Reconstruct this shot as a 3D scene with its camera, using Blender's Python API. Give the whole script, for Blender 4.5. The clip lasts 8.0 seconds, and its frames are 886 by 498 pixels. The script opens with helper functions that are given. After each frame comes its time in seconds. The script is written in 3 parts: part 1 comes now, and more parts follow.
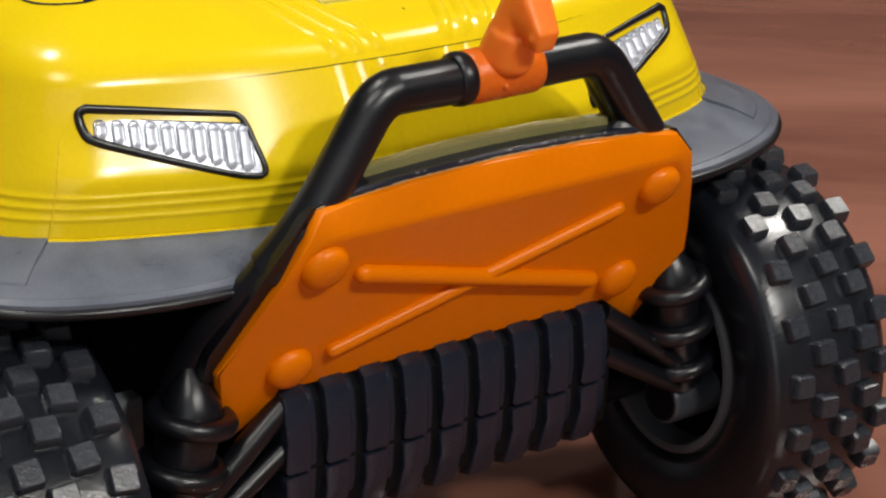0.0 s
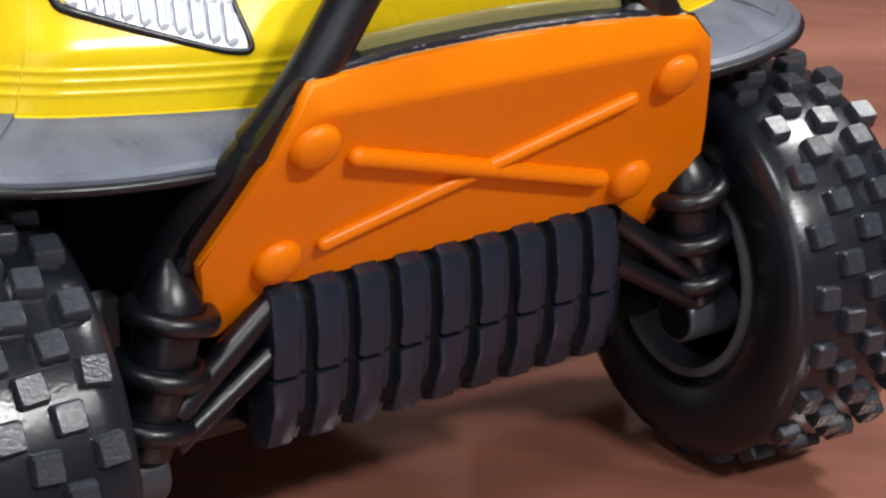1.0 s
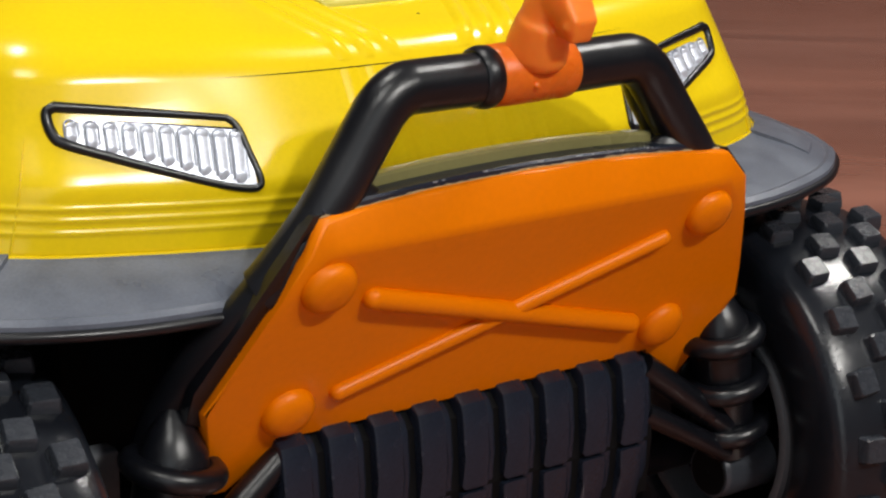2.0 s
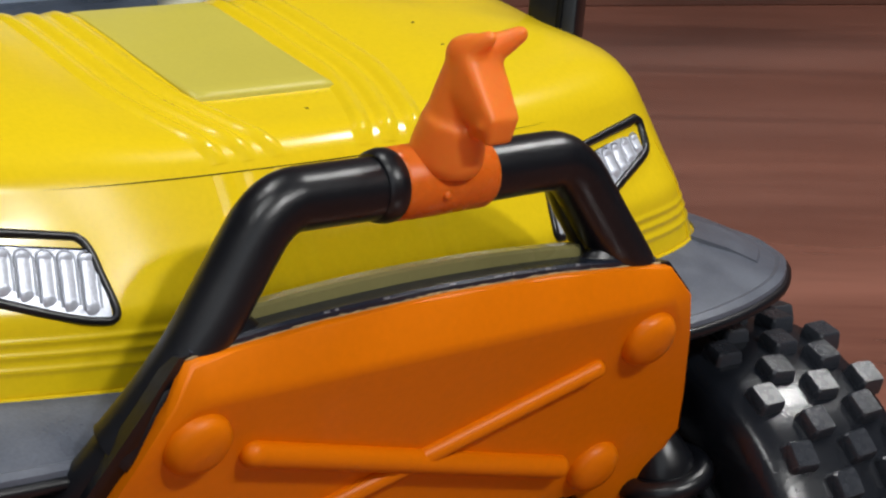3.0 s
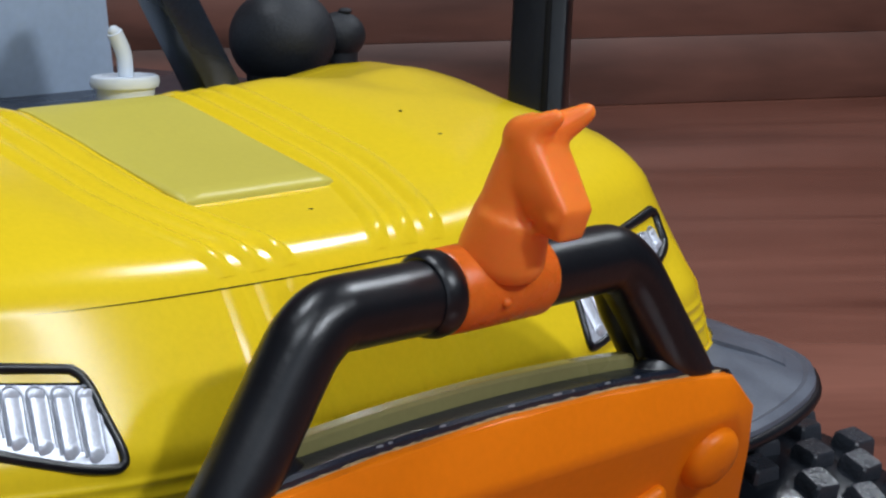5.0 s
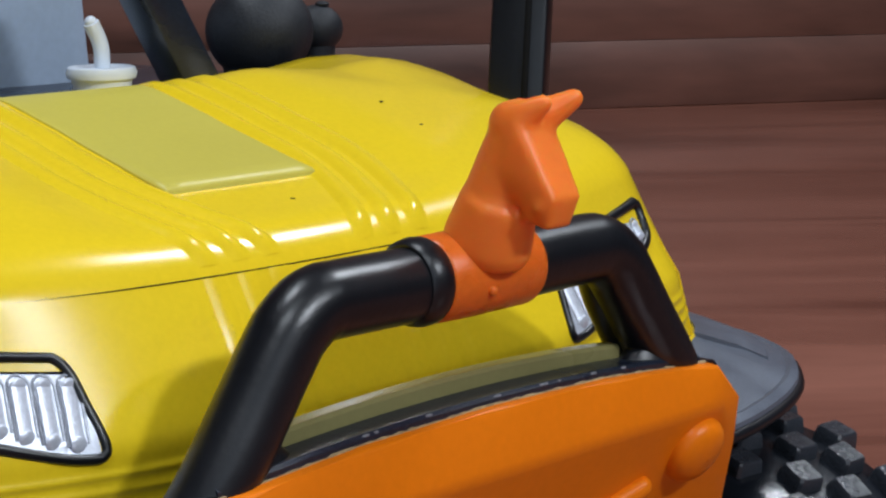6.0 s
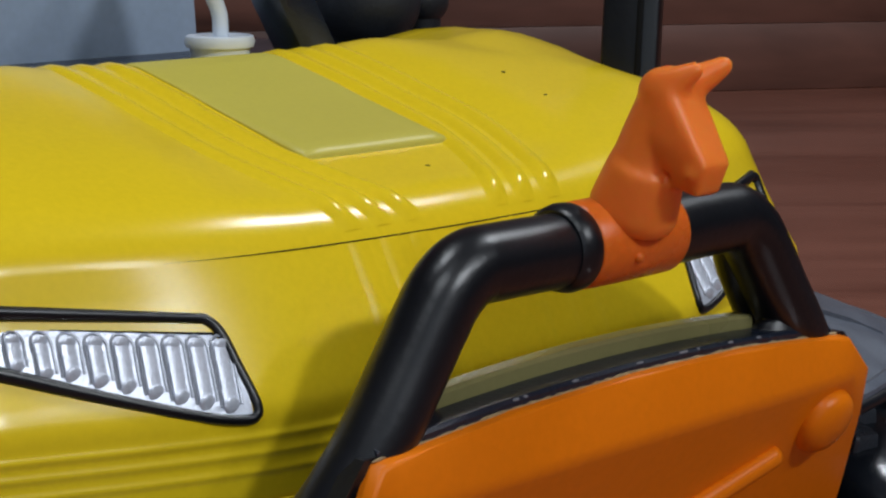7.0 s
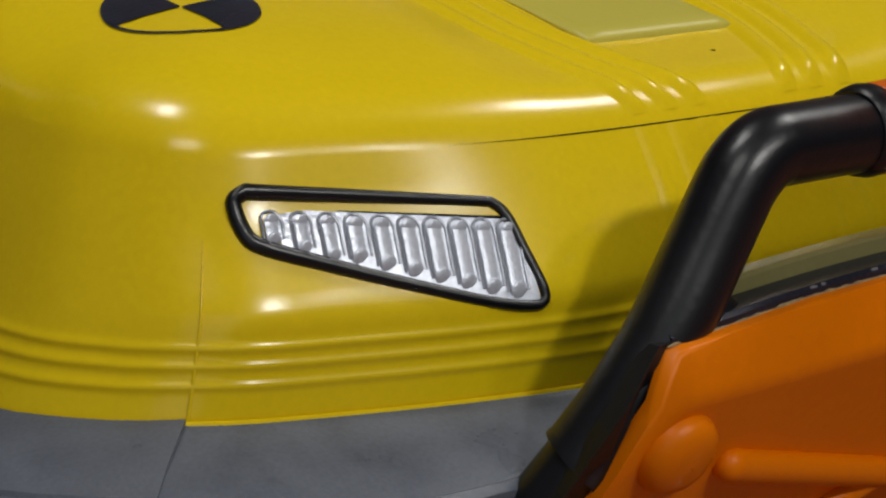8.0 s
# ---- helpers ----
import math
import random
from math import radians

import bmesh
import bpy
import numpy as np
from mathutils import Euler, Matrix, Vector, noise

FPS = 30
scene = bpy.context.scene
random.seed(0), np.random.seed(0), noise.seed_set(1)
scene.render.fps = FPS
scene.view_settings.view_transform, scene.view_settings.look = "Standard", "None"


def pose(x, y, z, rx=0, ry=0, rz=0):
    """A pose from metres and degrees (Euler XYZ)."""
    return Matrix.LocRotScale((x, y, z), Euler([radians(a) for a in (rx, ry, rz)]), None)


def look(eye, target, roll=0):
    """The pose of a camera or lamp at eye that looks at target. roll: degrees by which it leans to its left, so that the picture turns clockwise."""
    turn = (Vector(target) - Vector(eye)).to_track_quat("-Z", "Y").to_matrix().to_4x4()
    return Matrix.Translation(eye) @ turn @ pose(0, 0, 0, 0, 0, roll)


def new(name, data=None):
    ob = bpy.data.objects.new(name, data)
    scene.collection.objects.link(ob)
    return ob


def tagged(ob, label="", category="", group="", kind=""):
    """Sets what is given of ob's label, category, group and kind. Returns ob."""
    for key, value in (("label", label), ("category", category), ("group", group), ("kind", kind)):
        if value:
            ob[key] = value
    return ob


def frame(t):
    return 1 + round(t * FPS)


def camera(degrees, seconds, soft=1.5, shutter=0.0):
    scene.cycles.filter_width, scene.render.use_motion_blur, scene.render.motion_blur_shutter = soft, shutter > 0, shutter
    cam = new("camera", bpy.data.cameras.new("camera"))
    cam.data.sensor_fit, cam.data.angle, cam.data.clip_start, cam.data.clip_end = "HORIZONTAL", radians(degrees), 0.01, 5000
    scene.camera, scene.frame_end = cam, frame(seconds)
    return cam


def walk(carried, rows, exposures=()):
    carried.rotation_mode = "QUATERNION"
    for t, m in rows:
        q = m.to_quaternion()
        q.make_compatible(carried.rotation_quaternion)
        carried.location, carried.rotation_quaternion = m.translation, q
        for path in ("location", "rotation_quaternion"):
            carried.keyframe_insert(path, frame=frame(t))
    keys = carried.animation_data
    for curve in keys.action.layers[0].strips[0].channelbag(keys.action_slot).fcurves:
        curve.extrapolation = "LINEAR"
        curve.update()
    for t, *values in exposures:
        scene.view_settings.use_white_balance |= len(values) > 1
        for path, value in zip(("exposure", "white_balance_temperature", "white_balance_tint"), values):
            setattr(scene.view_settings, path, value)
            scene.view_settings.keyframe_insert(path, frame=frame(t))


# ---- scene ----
from mathutils.bvhtree import BVHTree

cam = camera(25.0, 8.0, soft=2.3)
walk(cam, [
    (0, pose(-0.26055, -0.34199, 0.26725, 69.528, -0.539, -36.457)),
    (0.2, pose(-0.25964, -0.33947, 0.26241, 69.768, -0.375, -36.585)),
    (0.3, pose(-0.25882, -0.33789, 0.25683, 70.033, -0.252, -36.661)),
    (0.4, pose(-0.25875, -0.33616, 0.25235, 69.875, -0.241, -36.873)),
    (0.5, pose(-0.25457, -0.33353, 0.24541, 69.523, -0.385, -36.689)),
    (0.7, pose(-0.24976, -0.33081, 0.23714, 69.018, -0.571, -36.430)),
    (0.8, pose(-0.24898, -0.32805, 0.23581, 69.190, -0.597, -36.460)),
    (1, pose(-0.24702, -0.32462, 0.23240, 69.742, -0.658, -36.385)),
    (1.2, pose(-0.24387, -0.32428, 0.22596, 71.358, -0.310, -36.174)),
    (2.3, pose(-0.22540, -0.28993, 0.21862, 75.121, -0.395, -36.563)),
    (2.5, pose(-0.21225, -0.27826, 0.21553, 75.916, -0.414, -36.822)),
    (2.7, pose(-0.20014, -0.26667, 0.21362, 76.627, -0.465, -37.824)),
    (3, pose(-0.19730, -0.25597, 0.21445, 76.602, -0.434, -39.026)),
    (3.2, pose(-0.19562, -0.24237, 0.21215, 77.060, -0.573, -40.552)),
    (3.3, pose(-0.19532, -0.23738, 0.21329, 77.243, -0.669, -41.531)),
    (3.5, pose(-0.19527, -0.22916, 0.21295, 78.146, -0.508, -42.989)),
    (3.7, pose(-0.19633, -0.21953, 0.21322, 78.955, -0.263, -44.237)),
    (4, pose(-0.19546, -0.21303, 0.20888, 79.688, 0.207, -44.730)),
    (4.2, pose(-0.19392, -0.20975, 0.20620, 79.635, 0.354, -44.838)),
    (4.5, pose(-0.19372, -0.20374, 0.20421, 79.833, 0.432, -44.890)),
    (4.7, pose(-0.19477, -0.20030, 0.20513, 79.740, 0.472, -44.937)),
    (5.8, pose(-0.19553, -0.19427, 0.20166, 80.227, 0.580, -46.111)),
    (6, pose(-0.19531, -0.19339, 0.20154, 79.978, 0.434, -46.162)),
    (6.2, pose(-0.19709, -0.19228, 0.20118, 79.894, 0.503, -46.282)),
    (6.5, pose(-0.19939, -0.18920, 0.19984, 79.858, 0.339, -46.242)),
    (6.7, pose(-0.20120, -0.18830, 0.19986, 79.824, 0.126, -45.913)),
    (7, pose(-0.20715, -0.18317, 0.19915, 79.555, -0.020, -45.175)),
    (7.2, pose(-0.20925, -0.18031, 0.19773, 79.146, 0.014, -44.016)),
    (7.5, pose(-0.21083, -0.17814, 0.19555, 78.394, 0.201, -42.036)),
    (7.7, pose(-0.20996, -0.17605, 0.19437, 77.731, 0.500, -40.691)),
    (8, pose(-0.20882, -0.17360, 0.19259, 77.450, 1.047, -38.695)),
], exposures=[(0, 0.13, 7150, 10), (0.5, 0.17, 7000, 10), (0.65, 0.24, 6850, 10), (1.0, 0.72, 6700, 10), (1.2, 0.76, 6700, 10), (1.7, 0.42, 6900, 10), (2.5, 0.06, 7100, 10), (3.0, -0.04, 6750, 10), (3.5, -0.02, 6400, 10), (4.5, -0.07, 6050, 9), (6.0, -0.10, 6050, 9), (6.5, -0.28, 6050, 9), (7.0, -0.51, 6200, 9), (7.5, -0.65, 6350, 10), (8.0, -0.69, 6950, 10)])

# ---------------------------------------------------------------- light
world = bpy.data.worlds.new("room_light")
scene.world = world
world.use_nodes = True
world.node_tree.nodes["Background"].inputs[0].default_value = (0.62, 0.68, 0.80, 1)
world.node_tree.nodes["Background"].inputs[1].default_value = 0.25


def area_lamp(name, eye, target, size, power, color, size_y=None):
    data = bpy.data.lights.new(name, "AREA")
    data.energy, data.color, data.size = power, color, size
    if size_y:
        data.shape, data.size_y = "RECTANGLE", size_y
    lamp = new(name, data)
    lamp.matrix_world = look(eye, target)
    return lamp


# unseen lamps: overhead, front left (added fill), front, front right, right; and a broad, low added fill
area_lamp("unseen_lamp", (-0.28, 0.36, 2.00), (0, 0.03, 0.10), 0.30, 11.5, (0.96, 0.98, 1.0), 0.18)
area_lamp("unseen_lamp", (-0.98, -0.88, 2.05), (0, 0.03, 0.12), 0.6, 11, (0.95, 0.98, 1.0), 0.4)
area_lamp("unseen_lamp", (0.06, -1.66, 1.42), (0, 0.03, 0.12), 0.20, 17, (0.96, 0.98, 1.0), 0.12)
area_lamp("unseen_lamp", (0.62, -1.62, 1.40), (0, 0.03, 0.12), 0.20, 6, (0.96, 0.98, 1.0), 0.12)
area_lamp("unseen_lamp", (1.30, -0.15, 1.75), (0, 0.03, 0.12), 0.34, 16, (0.96, 0.98, 1.0), 0.20)
area_lamp("fill_light", (-1.30, -2.15, 0.85), (0, 0.0, 0.12), 2.6, 13, (0.80, 0.90, 1.0), 1.6)
scene.view_settings.exposure = 0.0


# ---------------------------------------------------------------- materials
def material(name, color, rough=0.4, metal=0.0, coat=0.0, vary=0.08, grain=300.0, bump=0.05, spec=0.5, blotch=25.0, sss=0.0, rough_vary=0.12):
    """Plain moulded plastic or rubber: two scales of colour change, gloss change and fine relief."""
    m = bpy.data.materials.new(name)
    m.use_nodes = True
    nt = m.node_tree
    b = nt.nodes["Principled BSDF"]
    co = nt.nodes.new("ShaderNodeTexCoord")
    n1 = nt.nodes.new("ShaderNodeTexNoise")
    n1.inputs["Scale"].default_value = blotch
    n1.inputs["Detail"].default_value = 4
    n2 = nt.nodes.new("ShaderNodeTexNoise")
    n2.inputs["Scale"].default_value = grain
    n2.inputs["Detail"].default_value = 3
    for n in (n1, n2):
        nt.links.new(co.outputs["Object"], n.inputs["Vector"])
    add = nt.nodes.new("ShaderNodeMath")
    add.operation = "ADD"
    nt.links.new(n1.outputs[0], add.inputs[0])
    nt.links.new(n2.outputs[0], add.inputs[1])
    ramp = nt.nodes.new("ShaderNodeMapRange")
    ramp.inputs[1].default_value, ramp.inputs[2].default_value = 0.6, 1.4
    ramp.inputs[3].default_value, ramp.inputs[4].default_value = 1 - vary, 1 + vary
    nt.links.new(add.outputs[0], ramp.inputs[0])
    mul = nt.nodes.new("ShaderNodeVectorMath")
    mul.operation = "SCALE"
    mul.inputs[0].default_value = color
    nt.links.new(ramp.outputs[0], mul.inputs["Scale"])
    nt.links.new(mul.outputs[0], b.inputs["Base Color"])
    rr = nt.nodes.new("ShaderNodeMapRange")
    rr.inputs[1].default_value, rr.inputs[2].default_value = 0.3, 0.7
    rr.inputs[3].default_value, rr.inputs[4].default_value = max(0.02, rough - rough_vary), rough + rough_vary
    nt.links.new(n1.outputs[0], rr.inputs[0])
    nt.links.new(rr.outputs[0], b.inputs["Roughness"])
    b.inputs["Metallic"].default_value = metal
    b.inputs["Specular IOR Level"].default_value = spec
    b.inputs["Coat Weight"].default_value = coat
    b.inputs["Coat Roughness"].default_value = 0.08
    if sss:
        b.inputs["Subsurface Weight"].default_value = sss
        b.inputs["Subsurface Radius"].default_value = (0.004, 0.0015, 0.0005)
        b.inputs["Subsurface Scale"].default_value = 1.0
    bp = nt.nodes.new("ShaderNodeBump")
    bp.inputs["Strength"].default_value = bump
    bp.inputs["Distance"].default_value = 0.0005
    nt.links.new(n2.outputs[0], bp.inputs["Height"])
    nt.links.new(bp.outputs[0], b.inputs["Normal"])
    return m


YELLOW = material("yellow_plastic", (0.81, 0.578, 0.012), 0.20, vary=0.05, grain=900, bump=0.02, blotch=14, rough_vary=0.04, spec=0.38)
LIME = material("pale_plastic", (0.56, 0.485, 0.070), 0.40, vary=0.04, grain=900, bump=0.03, rough_vary=0.05)
ORANGE = material("orange_plastic", (0.80, 0.188, 0.0012), 0.34, vary=0.05, grain=700, bump=0.05, blotch=30, spec=0.22, rough_vary=0.06)
ORANGE_SOFT = material("soft_orange_plastic", (1.0, 0.225, 0.028), 0.40, vary=0.05, grain=600, bump=0.06, sss=0.5, spec=0.3)
BLACK = material("black_plastic", (0.0042, 0.0048, 0.0072), 0.33, vary=0.3, grain=800, bump=0.10, spec=0.52, rough_vary=0.06)
BLACK_SATIN = material("black_satin_plastic", (0.0125, 0.0170, 0.0290), 0.28, vary=0.3, grain=1500, bump=0.16, spec=0.40, rough_vary=0.10)
KNOB = material("matt_black_rubber", (0.016, 0.018, 0.023), 0.56, vary=0.35, grain=1300, bump=0.2, blotch=90, spec=0.4)
# near-black: shade put into underbody and recess colour; also joints, strips and chips
DARK = material("near_black_shade_and_marks", (0.0025, 0.0025, 0.003), 0.7, vary=0.3, spec=0.15)
RUBBER = material("tyre_plastic", (0.0095, 0.0113, 0.0155), 0.23, spec=0.5, vary=0.35, grain=1200, bump=0.14, rough_vary=0.08)
# lighter copy of the tyre tone, for the light the tread catches
LUG = material("lit_tyre_lug", (0.027, 0.031, 0.039), 0.30, spec=0.5, vary=0.4, grain=1400, bump=0.25, blotch=120)
GREY = material("grey_plastic", (0.095, 0.108, 0.138), 0.38, vary=0.2, grain=1600, bump=0.12, blotch=110)
GREY_LIGHT = material("light_grey_plastic", (0.19, 0.20, 0.22), 0.45, vary=0.1, grain=1200, bump=0.06)
KNUCKLE = material("knuckle_grey_plastic", (0.040, 0.045, 0.055), 0.36, vary=0.2, grain=1400, bump=0.1)
CLAMP = material("clamp_orange_plastic", (0.78, 0.150, 0.012), 0.32, vary=0.10, grain=700, bump=0.10, blotch=160, sss=0.2, spec=0.4)
WORN = material("worn_beige_paint", (0.36, 0.26, 0.13), 0.6, vary=0.5, grain=900, bump=0.2, blotch=400)
RIM_GREY = material("rim_grey_plastic", (0.085, 0.09, 0.10), 0.38, vary=0.15, grain=1200, bump=0.06)
SEAT_GREY = material("seat_grey_plastic", (0.38, 0.47, 0.61), 0.5, vary=0.08, grain=600, bump=0.05)
BEIGE = material("olive_translucent_plastic", (0.24, 0.215, 0.085), 0.3, vary=0.08, grain=800)
SILVER = material("silvered_plastic", (0.68, 0.72, 0.81), 0.36, metal=0.35, vary=0.16, grain=1500, bump=0.25)
LAMP_GREY = material("dull_silver_plastic", (0.34, 0.36, 0.41), 0.34, metal=0.4, vary=0.2, grain=1500, bump=0.2)
WHITE = material("white_plastic", (0.74, 0.81, 0.90), 0.4, vary=0.03)


def wood(name, dark, light, gloss, scale=1.0):
    m = bpy.data.materials.new(name)
    m.use_nodes = True
    nt = m.node_tree
    b = nt.nodes["Principled BSDF"]
    co = nt.nodes.new("ShaderNodeTexCoord")
    mp = nt.nodes.new("ShaderNodeMapping")
    mp.inputs["Scale"].default_value = (1.6 * scale, 7.5 * scale, 7.5 * scale)
    nt.links.new(co.outputs["Object"], mp.inputs["Vector"])
    n1 = nt.nodes.new("ShaderNodeTexNoise")
    n1.inputs["Scale"].default_value, n1.inputs["Detail"].default_value = 1.0, 5
    n1.inputs["Distortion"].default_value = 0.8
    nt.links.new(mp.outputs[0], n1.inputs["Vector"])
    n2 = nt.nodes.new("ShaderNodeTexNoise")
    n2.inputs["Scale"].default_value, n2.inputs["Detail"].default_value = 9.0, 5
    nt.links.new(mp.outputs[0], n2.inputs["Vector"])
    mix = nt.nodes.new("ShaderNodeMath")
    mix.operation = "MULTIPLY_ADD"
    mix.inputs[1].default_value = 0.18
    nt.links.new(n2.outputs[0], mix.inputs[0])
    nt.links.new(n1.outputs[0], mix.inputs[2])
    ramp = nt.nodes.new("ShaderNodeValToRGB")
    ramp.color_ramp.elements[0].position, ramp.color_ramp.elements[0].color = 0.42, (*dark, 1)
    ramp.color_ramp.elements[1].position, ramp.color_ramp.elements[1].color = 0.76, (*light, 1)
    nt.links.new(mix.outputs[0], ramp.inputs[0])
    nt.links.new(ramp.outputs[0], b.inputs["Base Color"])
    b.inputs["Roughness"].default_value = gloss
    bp = nt.nodes.new("ShaderNodeBump")
    bp.inputs["Strength"].default_value, bp.inputs["Distance"].default_value = 0.12, 0.0006
    nt.links.new(mix.outputs[0], bp.inputs["Height"])
    nt.links.new(bp.outputs[0], b.inputs["Normal"])
    return m


WOOD_TABLE = wood("red_brown_wood", (0.150, 0.052, 0.034), (0.345, 0.138, 0.095), 0.13)
WOOD_WALL = wood("dark_brown_wood", (0.052, 0.020, 0.013), (0.225, 0.093, 0.064), 0.42)
# blue-grey of the unseen enclosure, set for its cool bounce and reflections
UNSEEN_PLASTER = material("plaster", (0.19, 0.215, 0.25), 0.9, vary=0.04, grain=60, bump=0.1, blotch=2)


# ---------------------------------------------------------------- mesh helpers
def part(name, bm, mat, parent=None, label="", smooth=True, angle=40):
    me = bpy.data.meshes.new(name)
    bmesh.ops.recalc_face_normals(bm, faces=bm.faces)
    if smooth:
        for f in bm.faces:
            f.smooth = True
        for e in bm.edges:
            if len(e.link_faces) == 2 and e.calc_face_angle(0) > radians(angle):
                e.smooth = False
    bm.to_mesh(me)
    bm.free()
    me.materials.append(mat)
    ob = new(name, me)
    if parent:
        ob.parent = parent
    if label:
        ob["label"] = label
    return ob


def shared(name, ob, m, parent):
    """Another object on the same mesh."""
    o = new(name, ob.data)
    o.parent = parent
    o.matrix_basis = m
    return o


def smooth_path(pts, n=8):
    """Catmull-Rom through the points."""
    p = [Vector(q) for q in pts]
    p = [2 * p[0] - p[1]] + p + [2 * p[-1] - p[-2]]
    out = []
    for i in range(1, len(p) - 2):
        a, b, c, d = p[i - 1:i + 3]
        for k in range(n):
            t = k / n
            out.append(0.5 * (2 * b + (c - a) * t + (2 * a - 5 * b + 4 * c - d) * t * t + (3 * b - a - 3 * c + d) * t ** 3))
    return out + [p[-2]]


def sweep(bm, path, radius, seg=20, closed=False, caps=True, flat=1.0, up=(0, -1, 0)):
    """A tube along the path; radius is one number or one for each point. flat: thickness along the up axis."""
    n = len(path)
    rad = radius if isinstance(radius, (list, tuple)) else [radius] * n
    rings = []
    side = None
    for i, q in enumerate(path):
        a, b = path[(i - 1) % n if closed else max(i - 1, 0)], path[(i + 1) % n if closed else min(i + 1, n - 1)]
        d = (b - a).normalized()
        if side is None or closed:
            u = Vector(up)
            u = (u - d * u.dot(d))
            if u.length < 1e-3:
                u = d.orthogonal()
        else:
            u = side - d * side.dot(d)
        u.normalize()
        side = u
        w = d.cross(u)
        rings.append([bm.verts.new(q + rad[i] * (math.cos(k * 2 * math.pi / seg) * u * flat + math.sin(k * 2 * math.pi / seg) * w)) for k in range(seg)])
    for i in range(n if closed else n - 1):
        r0, r1 = rings[i], rings[(i + 1) % n]
        for k in range(seg):
            bm.faces.new((r0[k], r0[(k + 1) % seg], r1[(k + 1) % seg], r1[k]))
    if caps and not closed:
        bm.faces.new(rings[0])
        bm.faces.new(rings[-1])
    return rings


def lathe(bm, profile, origin, axis="x", seg=64, sign=1):
    """Turns (along, radius) points about an axis through origin."""
    o = Vector(origin)
    rings = []
    for a, r in profile:
        ring = []
        for k in range(seg):
            t = 2 * math.pi * k / seg
            if axis == "x":
                v = Vector((a * sign, r * math.cos(t), r * math.sin(t)))
            elif axis == "y":
                v = Vector((r * math.cos(t), a * sign, r * math.sin(t)))
            else:
                v = Vector((r * math.cos(t), r * math.sin(t), a * sign))
            ring.append(bm.verts.new(o + v))
        rings.append(ring)
    for r0, r1 in zip(rings, rings[1:]):
        for k in range(seg):
            bm.faces.new((r0[k], r0[(k + 1) % seg], r1[(k + 1) % seg], r1[k]))
    return rings


def block(bm, size, m=None, bevel=0.0, segments=2):
    r = bmesh.ops.create_cube(bm, size=1.0, matrix=(m or Matrix()) @ Matrix.Diagonal((*size, 1)))
    if bevel:
        edges = {e for v in r["verts"] for e in v.link_edges}
        bmesh.ops.bevel(bm, geom=list(edges), offset=bevel, segments=segments, affect="EDGES", profile=0.5)
    return r


def blob(bm, m, seg=20):
    bmesh.ops.create_uvsphere(bm, u_segments=seg, v_segments=seg // 2 + 2, radius=1.0, matrix=m)


def extrude_profile(bm, yz, x0, x1, bevel=0.0):
    """A solid with the (y, z) outline between two x."""
    a = [bm.verts.new((x0, y, z)) for y, z in yz]
    b = [bm.verts.new((x1, y, z)) for y, z in yz]
    n = len(yz)
    faces = [bm.faces.new(a), bm.faces.new(b[::-1])]
    faces += [bm.faces.new((a[i], a[(i + 1) % n], b[(i + 1) % n], b[i])) for i in range(n)]
    if bevel:
        ends = list({e for f in faces[:2] for e in f.edges})
        bmesh.ops.bevel(bm, geom=ends, offset=bevel, segments=2, affect="EDGES", profile=0.5)


def lerp(a, b, t):
    return a + (b - a) * t


def table(x, pts):
    """Straight lines through (x, y) points."""
    if x <= pts[0][0]:
        return pts[0][1]
    for (a, p), (b, q) in zip(pts, pts[1:]):
        if x <= b:
            return lerp(p, q, (x - a) / (b - a))
    return pts[-1][1]


def empty(name, label, category, group=""):
    return tagged(new(name), label, category, group)


# ---------------------------------------------------------------- table and room
def build_room():
    bm = bmesh.new()
    block(bm, (6.0, 6.0, 0.04), pose(0, 0, -0.02))
    t = part("floor", bm, WOOD_TABLE, smooth=False)
    t.matrix_basis = pose(0.5, 0.4, 0, 0, 0, -44)
    tagged(t, "glossy red-brown wooden boards with fine grain", "floor", kind="structure")
    # boarded wall behind
    wall = new("wall_back")
    wall.matrix_basis = pose(1.31, 0.985, 0, 0, 0, -33)
    tagged(wall, "dark brown horizontal wooden boards with narrow joints", "wall", kind="structure")
    z = 0.0
    for i, h in enumerate((0.064, 0.07, 0.075, 0.09, 0.09, 0.09, 0.3, 0.6, 0.6)):
        bm = bmesh.new()
        block(bm, (5.0, 0.03, h - 0.0003), pose(0, 0.03 + 0.0005 * (i % 2), z + h / 2 + 0.0002), bevel=0.0005)
        part("board", bm, WOOD_WALL, wall)
        z += h
    bm = bmesh.new()
    block(bm, (5.0, 0.02, 2.4), pose(0, 0.06, 1.2))
    part("backing", bm, WOOD_WALL, wall)
    # walls and ceiling out of view, added to close the room and bounce light
    for name, loc, size in (("wall_left", (-2.2, 0.2, 1.2), (0.1, 6.0, 2.4)), ("wall_front", (0.3, -2.4, 1.2), (6.0, 0.1, 2.4)), ("wall_right", (3.2, 0.2, 1.2), (0.1, 6.0, 2.4))):
        bm = bmesh.new()
        block(bm, size, pose(*loc))
        tagged(part(name, bm, UNSEEN_PLASTER), "unseen added wall, plain blue-grey, bouncing light", "wall", kind="structure")
    bm = bmesh.new()
    block(bm, (6.0, 6.0, 0.1), pose(0.3, 0.2, 2.45))
    tagged(part("ceiling", bm, UNSEEN_PLASTER), "unseen added ceiling, plain blue-grey, bouncing light", "ceiling", kind="structure")


build_room()

# ---------------------------------------------------------------- the toy truck
truck = empty("toy_truck", "yellow plastic toy off-road truck with orange bumper plate", "toy truck")

